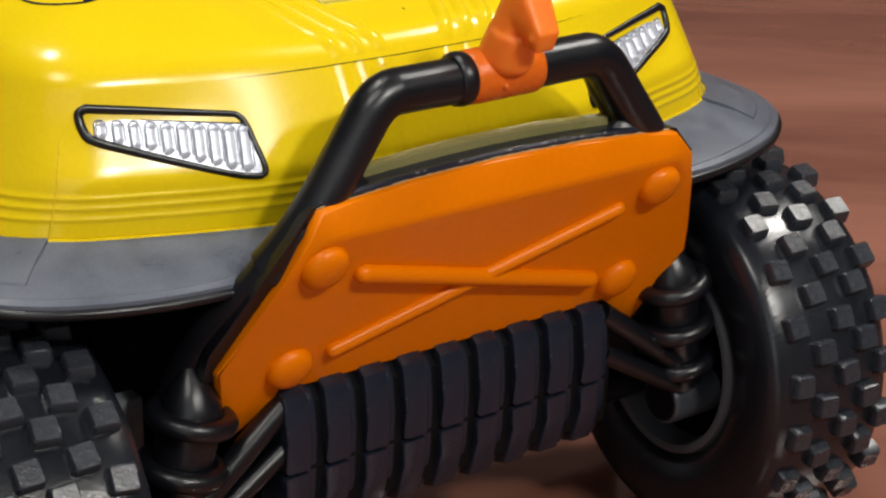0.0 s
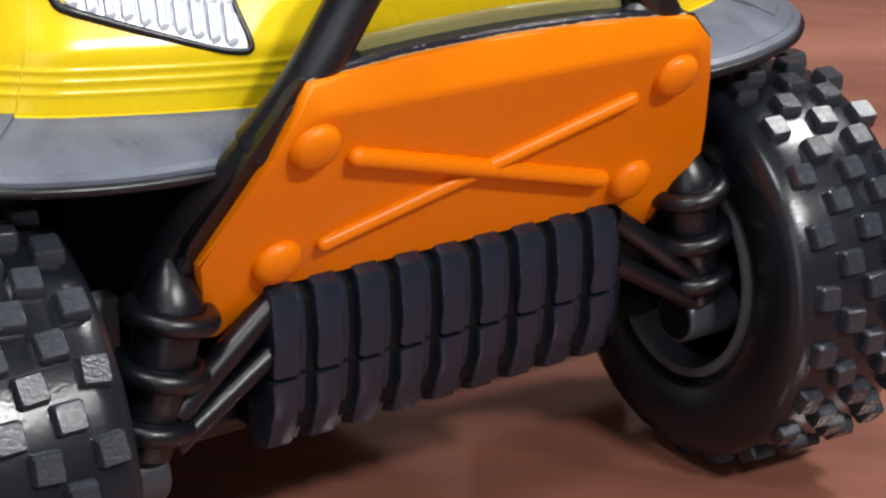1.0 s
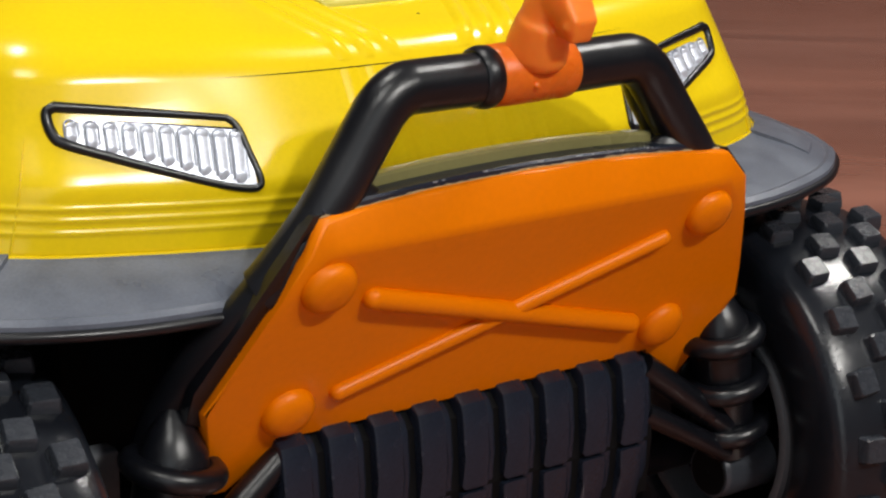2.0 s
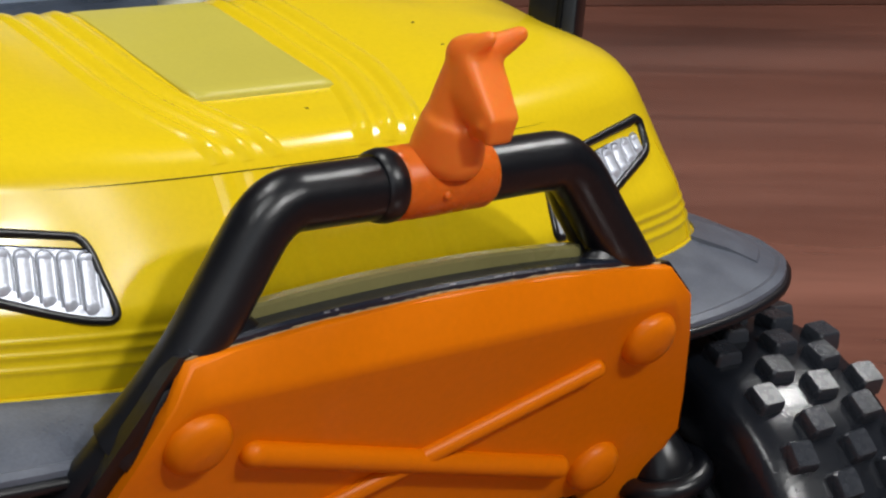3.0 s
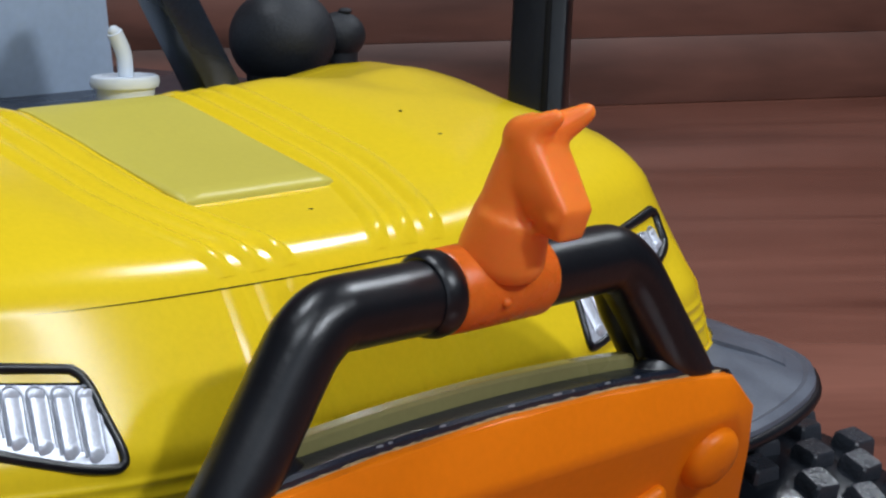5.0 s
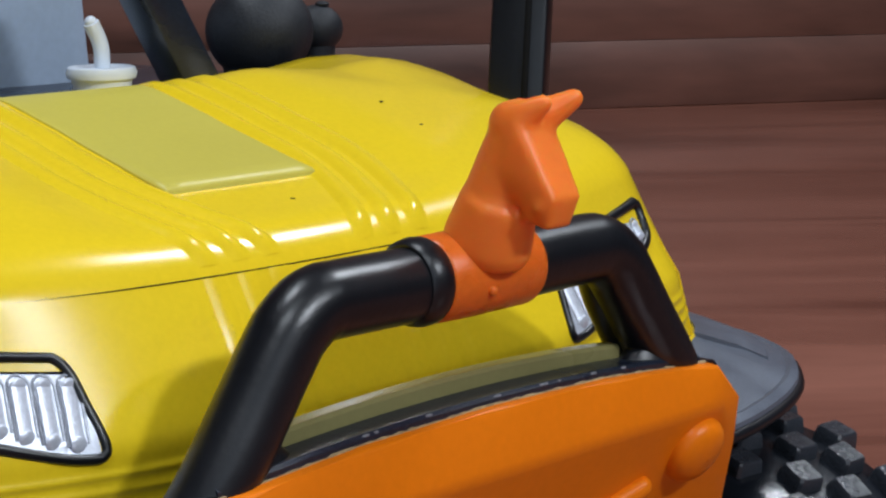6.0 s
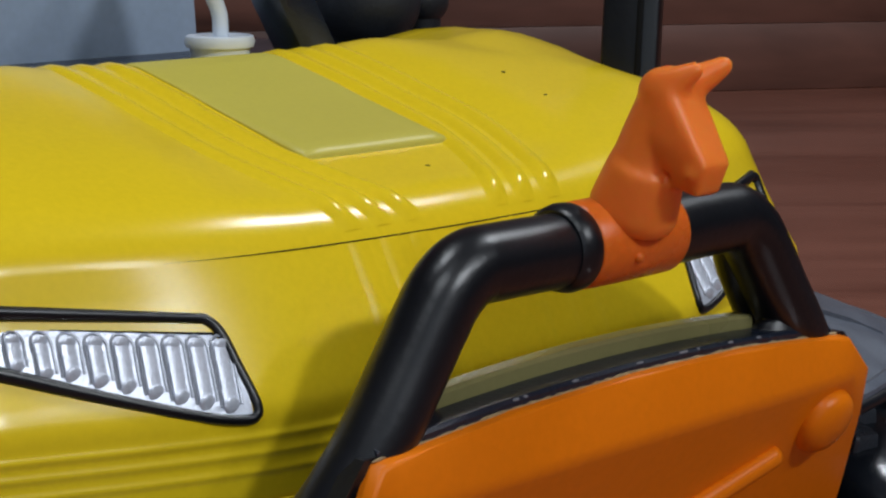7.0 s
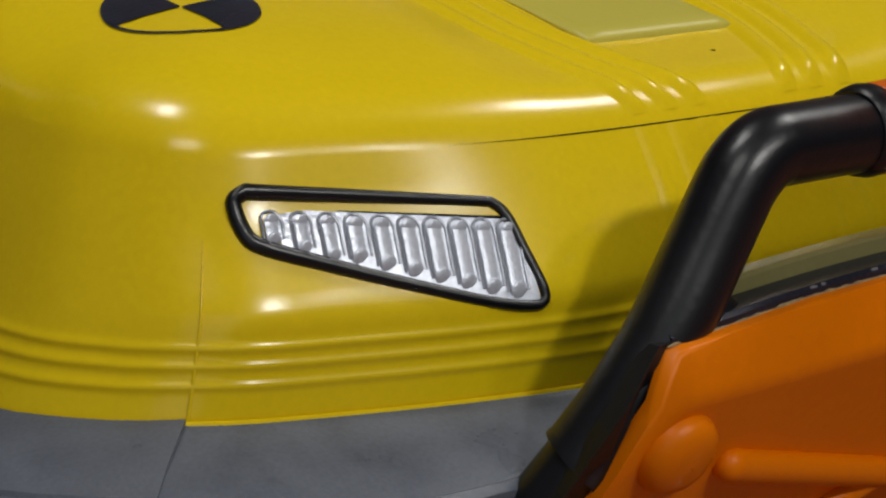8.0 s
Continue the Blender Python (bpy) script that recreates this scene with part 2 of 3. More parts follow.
# plan outlines of the shell, half, from the centre of the nose to the side; one for each height
LEVELS = (
    (0.118, ((0, 0.0085), (0.030, 0.0088), (0.048, 0.0105), (0.0735, 0.0155), (0.0922, 0.0208), (0.1034, 0.0320), (0.1092, 0.050), (0.1130, 0.11))),
    (0.131, ((0, 0.0088), (0.030, 0.0090), (0.048, 0.0105), (0.0700, 0.0155), (0.0866, 0.0200), (0.0968, 0.0308), (0.1030, 0.048), (0.1075, 0.11))),
    (0.1425, ((0, 0.0145), (0.030, 0.0150), (0.048, 0.0168), (0.0700, 0.0220), (0.0845, 0.0262), (0.0930, 0.0340), (0.0985, 0.050), (0.1030, 0.11))),
    (0.150, ((0, 0.0188), (0.030, 0.0192), (0.048, 0.0206), (0.0680, 0.0243), (0.0825, 0.0285), (0.0900, 0.0360), (0.0950, 0.051), (0.0990, 0.11))),
)
NCOL = 44


def outline(level):
    pts = smooth_path([(x, y, 0) for x, y in level[1]], 12)
    run = [0.0]
    for a, b in zip(pts, pts[1:]):
        run.append(run[-1] + (b - a).length)
    out, j = [], 0
    for k in range(NCOL + 1):
        s = run[-1] * k / NCOL
        while j < len(run) - 2 and run[j + 1] < s:
            j += 1
        out.append(pts[j].lerp(pts[j + 1], (s - run[j]) / (run[j + 1] - run[j])))
    return out


OUT = [outline(v) for v in LEVELS]
ZS = [v[0] for v in LEVELS]


def shell_point(k, z):
    """Place on the half shell at column k and height z, with the height of the lower rim rising to the side."""
    for i in range(len(ZS) - 1):
        if z <= ZS[i + 1] or i == len(ZS) - 2:
            t = (z - ZS[i]) / (ZS[i + 1] - ZS[i])
            t2 = t
            p = OUT[i][k].lerp(OUT[i + 1][k], t2)
            return Vector((p.x, p.y, z))


def rise(x, y):
    """How far the lower rim and the crease climb towards the side and the rear."""
    return 0.0038 * min(1, (abs(x) / 0.0925) ** 2)


def front_y(x, z):
    """The shell's front at a place, by a ray from before it."""
    hit = SHELL.ray_cast(Vector((abs(x), -0.1, z)), Vector((0, 1, 0)))
    return hit[0].y if hit[0] else 0.03


def hood_z(x, y):
    hit = SHELL.ray_cast(Vector((x, y, 0.4)), Vector((0, 0, -1)))
    return hit[0].z if hit[0] else 0.15


def crease_z(x, y):
    side = max(0, min(1, (abs(x) - 0.058) / 0.034))
    return 0.150 + 0.0025 * min(1, (abs(x) / 0.09) ** 2) + 0.11 * max(0, min(y, 0.062 + 0.045 * side) - 0.028) + 0.0025 * side * max(0, min(1, (y - 0.06) / 0.04))


def cowl(x, y):
    """The hood climbs straight to a ridge before the cab, then falls behind it."""
    up = table(y, ((0.045, 0), (0.053, 0.06), (0.060, 0.22), (0.066, 0.46), (0.072, 0.74), (0.0765, 0.95), (0.079, 1.0), (0.0815, 0.93), (0.085, 0.62), (0.092, 0.1), (0.106, -0.9)))
    return up * table(abs(x), ((0, 0.0041), (0.03, 0.0038), (0.05, 0.0027), (0.07, 0.0021), (0.09, 0.0012)))


def build_shell():
    bm = bmesh.new()
    rows = []
    zl = [0.118, 0.1192, 0.1204, 0.1212] + [0.1216 + 0.0003 * i for i in range(25)] + [0.1292, 0.1304, 0.132, 0.134, 0.1365, 0.139, 0.1425, 0.146, 0.1492, 0.150]
    for z in zl:
        half = []
        for k in range(NCOL + 1):
            p = shell_point(k, z)
            a, b = shell_point(max(k - 1, 0), z), shell_point(min(k + 1, NCOL), z)
            t = (b - a).normalized()
            n = Vector((t.y, -t.x, 0))
            amp = 0.0
            for zc in (0.1228, 0.1252, 0.1274):
                amp += 0.00034 * math.exp(-((z - zc) / 0.00055) ** 2)
            p = p + n * amp
            low = rise(p.x, p.y) * max(0, (0.150 - z) / 0.032)
            top = (crease_z(p.x, p.y) - 0.150) * max(0, (z - 0.118) / 0.032)
            p.z = z + low + top
            half.append(p)
        row = [bm.verts.new((-p.x, p.y, p.z)) for p in half[:0:-1]] + [bm.verts.new(p) for p in half]
        rows.append(row)
    # hood: inward from the crease
    crease = [v.co.copy() for v in rows[-1]]
    nc = len(crease)
    steps = (0.0008, 0.0018, 0.003, 0.0045, 0.0065, 0.009, 0.012, 0.016, 0.022, 0.030, 0.036, 0.041, 0.045, 0.0485, 0.0515, 0.054, 0.0565, 0.059, 0.062, 0.067, 0.074, 0.082)
    front = OUT[-1]

    def edge_distance(q):
        q = Vector((abs(q.x), q.y, 0))
        return min((q - a).length if (b - a).length < 1e-9 else (q - (a + max(0, min(1, (q - a).dot(b - a) / (b - a).length_squared)) * (b - a))).length for a, b in zip(front, front[1:]))

    # the edge is tight over the nose and widens into a soft shoulder over the fenders
    H_SIDE = ((0, 0), (0.0008, 0.0008), (0.0018, 0.0017), (0.003, 0.0026), (0.0045, 0.0036), (0.007, 0.0049), (0.012, 0.0068), (0.018, 0.0083), (0.030, 0.0100), (0.05, 0.0116), (0.07, 0.0129), (0.09, 0.0145))
    H = ((0, 0), (0.0008, 0.0013), (0.0018, 0.0025), (0.003, 0.0036), (0.0045, 0.0045), (0.007, 0.0056), (0.012, 0.0067), (0.018, 0.0078), (0.030, 0.0098), (0.05, 0.0115), (0.07, 0.0128), (0.09, 0.0145))
    for s in steps:
        row = []
        for j, c in enumerate(crease):
            u = (j - (nc - 1) / 2) / ((nc - 1) / 2)
            side = c.y > 0.045
            # move towards the middle of the rear edge of the hood
            goal = Vector((u * 0.092, 0.106, 0))
            f = s / 0.082
            q = Vector((lerp(c.x, goal.x * 0.9 if not side else c.x * (1 - 0.55 * f), f), lerp(c.y, max(goal.y, c.y), f), 0))
            d = edge_distance(q)
            soft = 0.35 * max(0, min(1, (abs(c.x) - 0.070) / 0.018))
            q.z = crease_z(q.x, q.y) + lerp(table(d, H), table(d, H_SIDE), soft) + 0.0022 * (1 / (1 + math.exp(-(abs(q.x) - 0.034) / 0.003))) * min(1, d / 0.02) + cowl(q.x, q.y) * min(1, d / 0.012)
            row.append(bm.verts.new(q))
        rows.append(row)
    for r0, r1 in zip(rows, rows[1:]):
        for k in range(len(r0) - 1):
            bm.faces.new((r0[k], r0[k + 1], r1[k + 1], r1[k]))
    tree = BVHTree.FromBMesh(bm)
    ob = part("body", bm, YELLOW, truck, angle=60)
    mod = ob.modifiers.new("wall", "SOLIDIFY")
    mod.thickness, mod.offset = 0.0016, -1
    return tree


SHELL = build_shell()


def build_rim():
    bm = bmesh.new()
    half = [Vector((p.x, p.y - 0.0002, 0.1182 + rise(p.x, p.y))) for p in OUT[0]]
    sweep(bm, [Vector((-p.x, p.y, p.z)) for p in half[:0:-1]] + half, 0.00045, 8)
    part("shell_rim", bm, YELLOW, truck)


build_rim()


def build_corner_seam():
    """The moulding line at each front corner of the shell."""
    k = min(range(NCOL + 1), key=lambda i: abs(OUT[0][i].x - 0.0930))
    for s in (-1, 1):
        bm = bmesh.new()
        path = []
        for i in range(13):
            z = lerp(0.1183, 0.1400, i / 12)
            q = shell_point(k, z)
            path.append(Vector((s * q.x, q.y - 0.0001, z + rise(q.x, q.y) * (0.150 - z) / 0.032 + (crease_z(q.x, q.y) - 0.150) * (z - 0.118) / 0.032)))
        sweep(bm, path, [lerp(0.00026, 0.00006, i / 12) for i in range(13)], 10)
        part("moulding_seam", bm, YELLOW, truck)


build_corner_seam()


def build_hood_details():
    # pale raised pad in the middle of the hood
    bm = bmesh.new()
    nx, ny = 10, 14
    W2 = 0.0148
    rings = []
    for inset, dz in ((0, -0.003), (0, 0.0005), (0.0004, 0.0010), (0.0012, 0.0013)):
        g = []
        for j in range(ny + 1):
            y = lerp(0.0365 + inset, 0.0800, j / ny)
            g.append([bm.verts.new((lerp(-W2 + inset, W2 - inset, i / nx), y, hood_z(0.0, y) + dz * (1 - 0.8 * (j / ny) ** 0.6 if dz > 0 else 1))) for i in range(nx + 1)])
        rings.append(g)
    ring = lambda g: g[0] + [r[-1] for r in g[1:]] + g[-1][-2::-1] + [r[0] for r in g[-2:0:-1]]
    for g0, g1 in zip(rings, rings[1:]):
        a, b = ring(g0), ring(g1)
        for i in range(len(a)):
            bm.faces.new((a[i], a[(i + 1) % len(a)], b[(i + 1) % len(a)], b[i]))
    g = rings[-1]
    for j in range(ny):
        for i in range(nx):
            bm.faces.new((g[j][i], g[j][i + 1], g[j + 1][i + 1], g[j + 1][i]))
    bmesh.ops.delete(bm, geom=[v for v in bm.verts if not v.link_faces], context="VERTS")
    part("hood_pad", bm, LIME, truck, "pale translucent yellow raised pad")
    # three raised ribs on each side of the pad, closing in over the nose and running down the grille
    def ribbon(rows):
        bm = bmesh.new()
        rows = [[bm.verts.new(q) for q in row] for row in rows]
        for r0, r1 in zip(rows, rows[1:]):
            for k in range(len(r0) - 1):
                bm.faces.new((r0[k], r0[k + 1], r1[k + 1], r1[k]))
        return bm

    def swell(k, n=12):
        """The rounded section of a rib: how far across, and how high."""
        u = 2 * k / n - 1
        return u, math.cos(u * math.pi / 2) ** 1.4

    for sgn in (-1, 1):
        for xb, xf in ((0.0178, 0.0092), (0.0232, 0.0150), (0.0286, 0.0210)):
            rows = []
            ys = [0.0865 - 0.003 * j for j in range(17)] + [0.0365, 0.0345, 0.0325, 0.0305, 0.0285, 0.0268, 0.0252, 0.0240, 0.0230, 0.0222, 0.0214, 0.0207, 0.0201, 0.0196]
            for y in ys:
                f = max(0, min(1, (0.046 - y) / 0.026))
                x = lerp(xb, xf, f ** 1.5)
                h = 0.00082 * min(1, (y - 0.0190) / 0.0030)
                row = []
                for k in range(13):
                    u, up = swell(k)
                    xx = x + 0.0025 * u
                    row.append((sgn * xx, y - 0.3 * h * up * (y < 0.026), hood_z(xx, y) - 0.00006 + h * up))
                rows.append(row)
            part("rib", ribbon(rows), YELLOW, truck)
            rows = []
            for z in [0.1496 - 0.0015 * j for j in range(17)]:
                h = 0.00030 * min(1, (z - 0.1250) / 0.002)
                row = []
                for k in range(13):
                    u, up = swell(k)
                    xx = xf + 0.0023 * u
                    row.append((sgn * xx, front_y(xx, z) + 0.00004 - h * up, z))
                rows.append(row)
            part("grille_rib", ribbon(rows), YELLOW, truck)
    # dark joint between hood and nose
    bm = bmesh.new()
    path = [Vector((lerp(-0.053, 0.053, i / 60), 0, 0)) for i in range(61)]
    for q in path:
        q.z = crease_z(q.x, 0.02) - 0.0004
        q.y = front_y(q.x, q.z) - 0.00002
    sweep(bm, path, [0.00011 * min(1, (0.0535 - abs(q.x)) / 0.02) for q in path], 6)
    part("joint", bm, DARK, truck)


def build_target_sticker():
    """Round black and yellow crash-test mark, draped on the hood."""
    cx, cy, rad = -0.0690, 0.0578, 0.0107
    bm = bmesh.new()

    def at(r, a):
        x, y = cx + r * math.cos(a), cy + r * math.sin(a)
        return bm.verts.new((x, y, hood_z(x, y) + 0.00025))

    def sector(a0, a1, r0, r1, n=10, m=5):
        g = [[at(lerp(r0, r1, j / m), lerp(a0, a1, i / n)) for j in range(m + 1)] for i in range(n + 1)]
        for i in range(n):
            for j in range(m):
                bm.faces.new((g[i][j], g[i + 1][j], g[i + 1][j + 1], g[i][j + 1]))

    for q in (0, 2):
        a = radians(-88) + q * math.pi / 2
        sector(a, a + math.pi / 2, 0.0002, rad)
    sector(0, 2 * math.pi, rad - 0.0006, rad, 48, 1)
    tagged(part("target_sticker", bm, BLACK_SATIN), "round black and yellow quartered target sticker on the hood", "sticker")


build_hood_details()
build_target_sticker()

LAMP = ((0.0808, 0.1476), (0.068, 0.1459), (0.0520, 0.1437), (0.0492, 0.1430), (0.0479, 0.1411), (0.0472, 0.1375), (0.0463, 0.1327), (0.0467, 0.1311), (0.0485, 0.1308), (0.054, 0.1320), (0.066, 0.1359), (0.075, 0.1391), (0.0800, 0.1410), (0.0820, 0.1426), (0.0823, 0.1464))


def lamp_point(sgn, x, z, out):
    return Vector((sgn * x, front_y(x, z) - out, z))


def lamp_top(x):
    return table(x, ((0.0472, 0.1375), (0.0486, 0.1413), (0.0800, 0.1456)))


def lamp_low(x):
    return table(x, ((0.0474, 0.1312), (0.049, 0.1313), (0.054, 0.1325), (0.066, 0.1364), (0.075, 0.1397), (0.080, 0.1416)))


def build_headlight(sgn):
    bm = bmesh.new()
    ring = [lamp_point(sgn, p.x, p.z, 0.0001) for p in smooth_path([(x, 0, z) for x, z in LAMP + LAMP[:1]], 5)[:-1]]
    sweep(bm, ring, [0.00072 + 0.00035 * max(0, min(1, (abs(q.x) - 0.055) / 0.026)) for q in ring], 12, closed=True, flat=0.8)
    lamp = part("headlight", bm, BLACK, truck, "silvered headlight in a thin black surround")
    # silvered panel, leaving a yellow strip above it and at its outer end
    bm = bmesh.new()
    grid = []
    for i in range(31):
        x = lerp(0.0472, 0.0782, i / 30)
        hi, lo = lamp_top(x) - 0.0007 * (i > 26) * (i - 26) / 4, lamp_low(x)
        grid.append([bm.verts.new(lamp_point(sgn, x, lerp(lo, hi, k / 5), 0.00016 + 0.0001 * (0 < k < 5))) for k in range(6)])
    for g0, g1 in zip(grid, grid[1:]):
        for k in range(5):
            bm.faces.new((g0[k], g1[k], g1[k + 1], g0[k + 1]))
    part("reflector_back", bm, SILVER, lamp, "grainy silvered reflector backing")
    # dark line under the yellow strip
    bm = bmesh.new()
    sweep(bm, [lamp_point(sgn, lerp(0.0486, 0.070, k / 14), lamp_top(lerp(0.0486, 0.070, k / 14)) + 0.0001, 0.0002) for k in range(15)], [0.00020 * (1 - 0.7 * k / 14) for k in range(15)], 8)
    part("strip_edge", bm, DARK, lamp)
    rnd = random.Random(11)
    for i in range(10):
        x = 0.0788 - 0.0294 * (i / 9) ** 0.97
        hi, lo = lamp_top(x) - 0.0005, lamp_low(x) + 0.0004 - 0.0006 * (i < 3)
        w = 0.00125 if i < 3 else 0.00142
        # an arch moulded round each cell: a raised rim and a lower pillow inside it
        lean = 0.0004 + 0.0008 * i / 9
        n = 9
        path = [lamp_point(sgn, x - lean * (k / n - 0.5) + rnd.uniform(-0.00004, 0.00004), lerp(lo + w * 0.8, hi - w * 0.8, k / n), 0.00028) for k in range(n + 1)]
        bm = bmesh.new()
        sweep(bm, path, w * 0.86, 14, flat=0.26)
        for q in (path[0], path[-1]):
            blob(bm, Matrix.Translation(q) @ Matrix.Diagonal((w * 0.86, w * 0.22, w * 0.86, 1)), 12)
        cell = part("reflector_cell", bm, SILVER, lamp)
        bm = bmesh.new()
        arch = [lamp_point(sgn, path[0].x * sgn - w, path[0].z, 0.0003)] + [lamp_point(sgn, path[k].x * sgn - w, path[k].z, 0.0003) for k in (3, 6, 9)]
        top = path[-1]
        arch += [lamp_point(sgn, top.x * sgn + w * math.cos(a), top.z + w * math.sin(a), 0.0003) for a in (2.36, 1.57, 0.78)]
        arch += [lamp_point(sgn, path[k].x * sgn + w, path[k].z, 0.0003) for k in (9, 6, 3, 0)]
        sweep(bm, smooth_path(arch, 3), 0.00021, 8)
        part("cell_rim", bm, LAMP_GREY, cell)
    return lamp


build_headlight(-1)
build_headlight(1)

SKIRT = ((0, -0.0030), (0.040, -0.0030), (0.060, -0.0032), (0.080, -0.0020), (0.100, 0.0035), (0.1125, 0.0118), (0.1205, 0.022), (0.1265, 0.042), (0.1290, 0.11))


def build_skirt():
    low = outline((0, SKIRT))
    bm = bmesh.new()
    rows = []
    for f, dz, dn in ((-0.08, 0.001, 0), (0.0, 0, 0), (0.12, 0, 0), (0.5, 0.0008, 0), (0.88, 0.0004, 0), (0.93, 0.0010, 0), (1.0, 0.0006, 0), (1.01, -0.0006, 0), (1.0, -0.0014, 0), (0.9, -0.0020, 0), (0.3, -0.003, 0), (-0.08, -0.002, 0)):
        half = []
        for k in range(NCOL + 1):
            a = OUT[0][k]
            b = low[k]
            q = a.lerp(b, f)
            za = 0.1185 + rise(a.x, a.y)
            zb = 0.1126 + 0.0026 * min(1, (b.x / 0.114) ** 4)
            q.z = lerp(za, zb, max(f, 0)) + dz
            half.append(q.copy())
        rows.append([bm.verts.new((-p.x, p.y, p.z)) for p in half[:0:-1]] + [bm.verts.new(p) for p in half])
    rows.append(rows[0])
    for r0, r1 in zip(rows, rows[1:]):
        for k in range(len(r0) - 1):
            bm.faces.new((r0[k], r0[k + 1], r1[k + 1], r1[k]))
    skirt = part("fender_skirt", bm, GREY, truck, "scuffed grey plastic fender skirt", angle=35)
    bm = bmesh.new()
    half = [Vector((q.x, q.y, 0.1126 + 0.0026 * min(1, (q.x / 0.114) ** 4) - 0.0014)) for q in low]
    sweep(bm, [Vector((-q.x, q.y, q.z)) for q in half[:0:-1]] + half, 0.0012, 10)
    part("lip", bm, BLACK, skirt, "black rolled lower edge")
    # raised side panel, from the body's corner to the rear
    cols = [k for k in range(NCOL + 1) if OUT[0][k].x > 0.0925]
    for s in (-1, 1):
        bm = bmesh.new()
        rows = []
        for f, dz in ((0.02, -0.0008), (0.02, 0.0007), (0.4, 0.0013), (0.70, 0.0010), (0.72, 0.0006), (0.72, -0.0008)):
            row = []
            for k in cols:
                a, b = OUT[0][k], low[k]
                q = a.lerp(b, f)
                q.z = lerp(0.1185 + rise(a.x, a.y), 0.1126 + 0.0026 * min(1, (b.x / 0.114) ** 4), f) + dz
                row.append(bm.verts.new((s * q.x, q.y, q.z)))
            rows.append(row)
        for r0, r1 in zip(rows, rows[1:] + rows[:1]):
            for k in range(len(cols) - 1):
                bm.faces.new((r0[k], r0[k + 1], r1[k + 1], r1[k]))
        bm.faces.new([r[0] for r in rows])
        bm.faces.new([r[-1] for r in rows])
        part("side_panel", bm, GREY, skirt, angle=30)


build_skirt()


# ---------------------------------------------------------------- bumper bar and plate
def build_bull_bar():
    bm = bmesh.new()
    half = [(0.0715, 0.0130, 0.0800), (0.0690, 0.0100, 0.0900), (0.0650, 0.0040, 0.1010), (0.0590, -0.0040, 0.1120), (0.0515, -0.0080, 0.1210), (0.0450, -0.0095, 0.1300), (0.0386, -0.0095, 0.1390), (0.0347, -0.0095, 0.1446), (0.0318, -0.0095, 0.1482), (0.0280, -0.0095, 0.1505), (0.0225, -0.0095, 0.1508)]
    pts = [(-x, y, z) for x, y, z in half] + [(0, -0.0095, 0.1506)] + half[::-1]
    path = smooth_path(pts, 6)
    sweep(bm, path, [0.0040 + 0.0011 * min(1, max(0, (q.z - 0.112) / 0.010)) for q in path], 28)
    bar = part("bull_bar", bm, BLACK, truck, "glossy black tubular bumper bar")
    # ledge along the plate's upper edge, with flared feet under the tube
    def arch(bm, half, y0, y1, low, high, n=24):
        rows = []
        for i in range(n + 1):
            x = lerp(-half, half, i / n)
            c = 1 - (x / 0.05) ** 2
            rows.append([bm.verts.new((x, y, z)) for y, z in ((y0, low(c)), (y0, high(c) - 0.0005), (y0 + 0.0005, high(c)), (y1 - 0.0004, high(c)), (y1, high(c) - 0.0004), (y1, low(c)))])
        for r0, r1 in zip(rows, rows[1:]):
            for k in range(6):
                bm.faces.new((r0[k], r0[(k + 1) % 6], r1[(k + 1) % 6], r1[k]))
        bm.faces.new(rows[0])
        bm.faces.new(rows[-1])

    bm = bmesh.new()
    arch(bm, 0.0480, -0.0138, -0.0085, lambda c: 0.1265, lambda c: 0.1315 + 0.0026 * c)
    part("ledge", bm, BLACK_SATIN, bar)
    for s in (-1, 1):
        bm = bmesh.new()
        sweep(bm, smooth_path([(s * 0.0462, -0.0095, 0.1285), (s * 0.0505, -0.0085, 0.1230), (s * 0.0550, -0.0066, 0.1172), (s * 0.0562, -0.0058, 0.1158)], 5), 0.0051, 18)
        part("stub", bm, BLACK, bar)
        # the post flares into a foot on the ledge, with a web behind it
        bm = bmesh.new()
        foot = smooth_path([(s * 0.0396, -0.0098, 0.1378), (s * 0.0402, -0.0099, 0.1362), (s * 0.0406, -0.0101, 0.1346), (s * 0.0406, -0.0103, 0.1330), (s * 0.0404, -0.0104, 0.1312)], 5)
        n = len(foot) - 1
        sweep(bm, foot, [0.0044 + 0.0032 * (k / n) ** 1.8 for k in range(n + 1)], 28, flat=0.46)
        part("foot", bm, BLACK, bar)
        bm = bmesh.new()
        web = smooth_path([(s * 0.0305, -0.0076, 0.1490), (s * 0.0333, -0.0064, 0.1456), (s * 0.0372, -0.0060, 0.1400), (s * 0.0408, -0.0060, 0.1345), (s * 0.0426, -0.0062, 0.1312)], 5)
        web = [q + Vector((0.0030 if s < 0 else 0, 0, 0)) for q in web]
        sweep(bm, web, [lerp(0.0034, 0.0044, min(1, k / 8)) for k in range(len(web))], 20)
        part("web", bm, BLACK, bar)
    bm = bmesh.new()
    arch(bm, 0.0350, -0.0084, -0.0052, lambda c: 0.1285, lambda c: 0.1331 + 0.0032 * c)
    part("light_strip", bm, BEIGE, bar, "olive translucent plastic strip")
    return bar


bull_bar = build_bull_bar()

PLATE_SLOPE = 0.0263 / 0.052


def plate_y(z):
    return 0.0095 - (min(z, 0.1240) - 0.0715) * PLATE_SLOPE + max(0, z - 0.1240) * 0.16


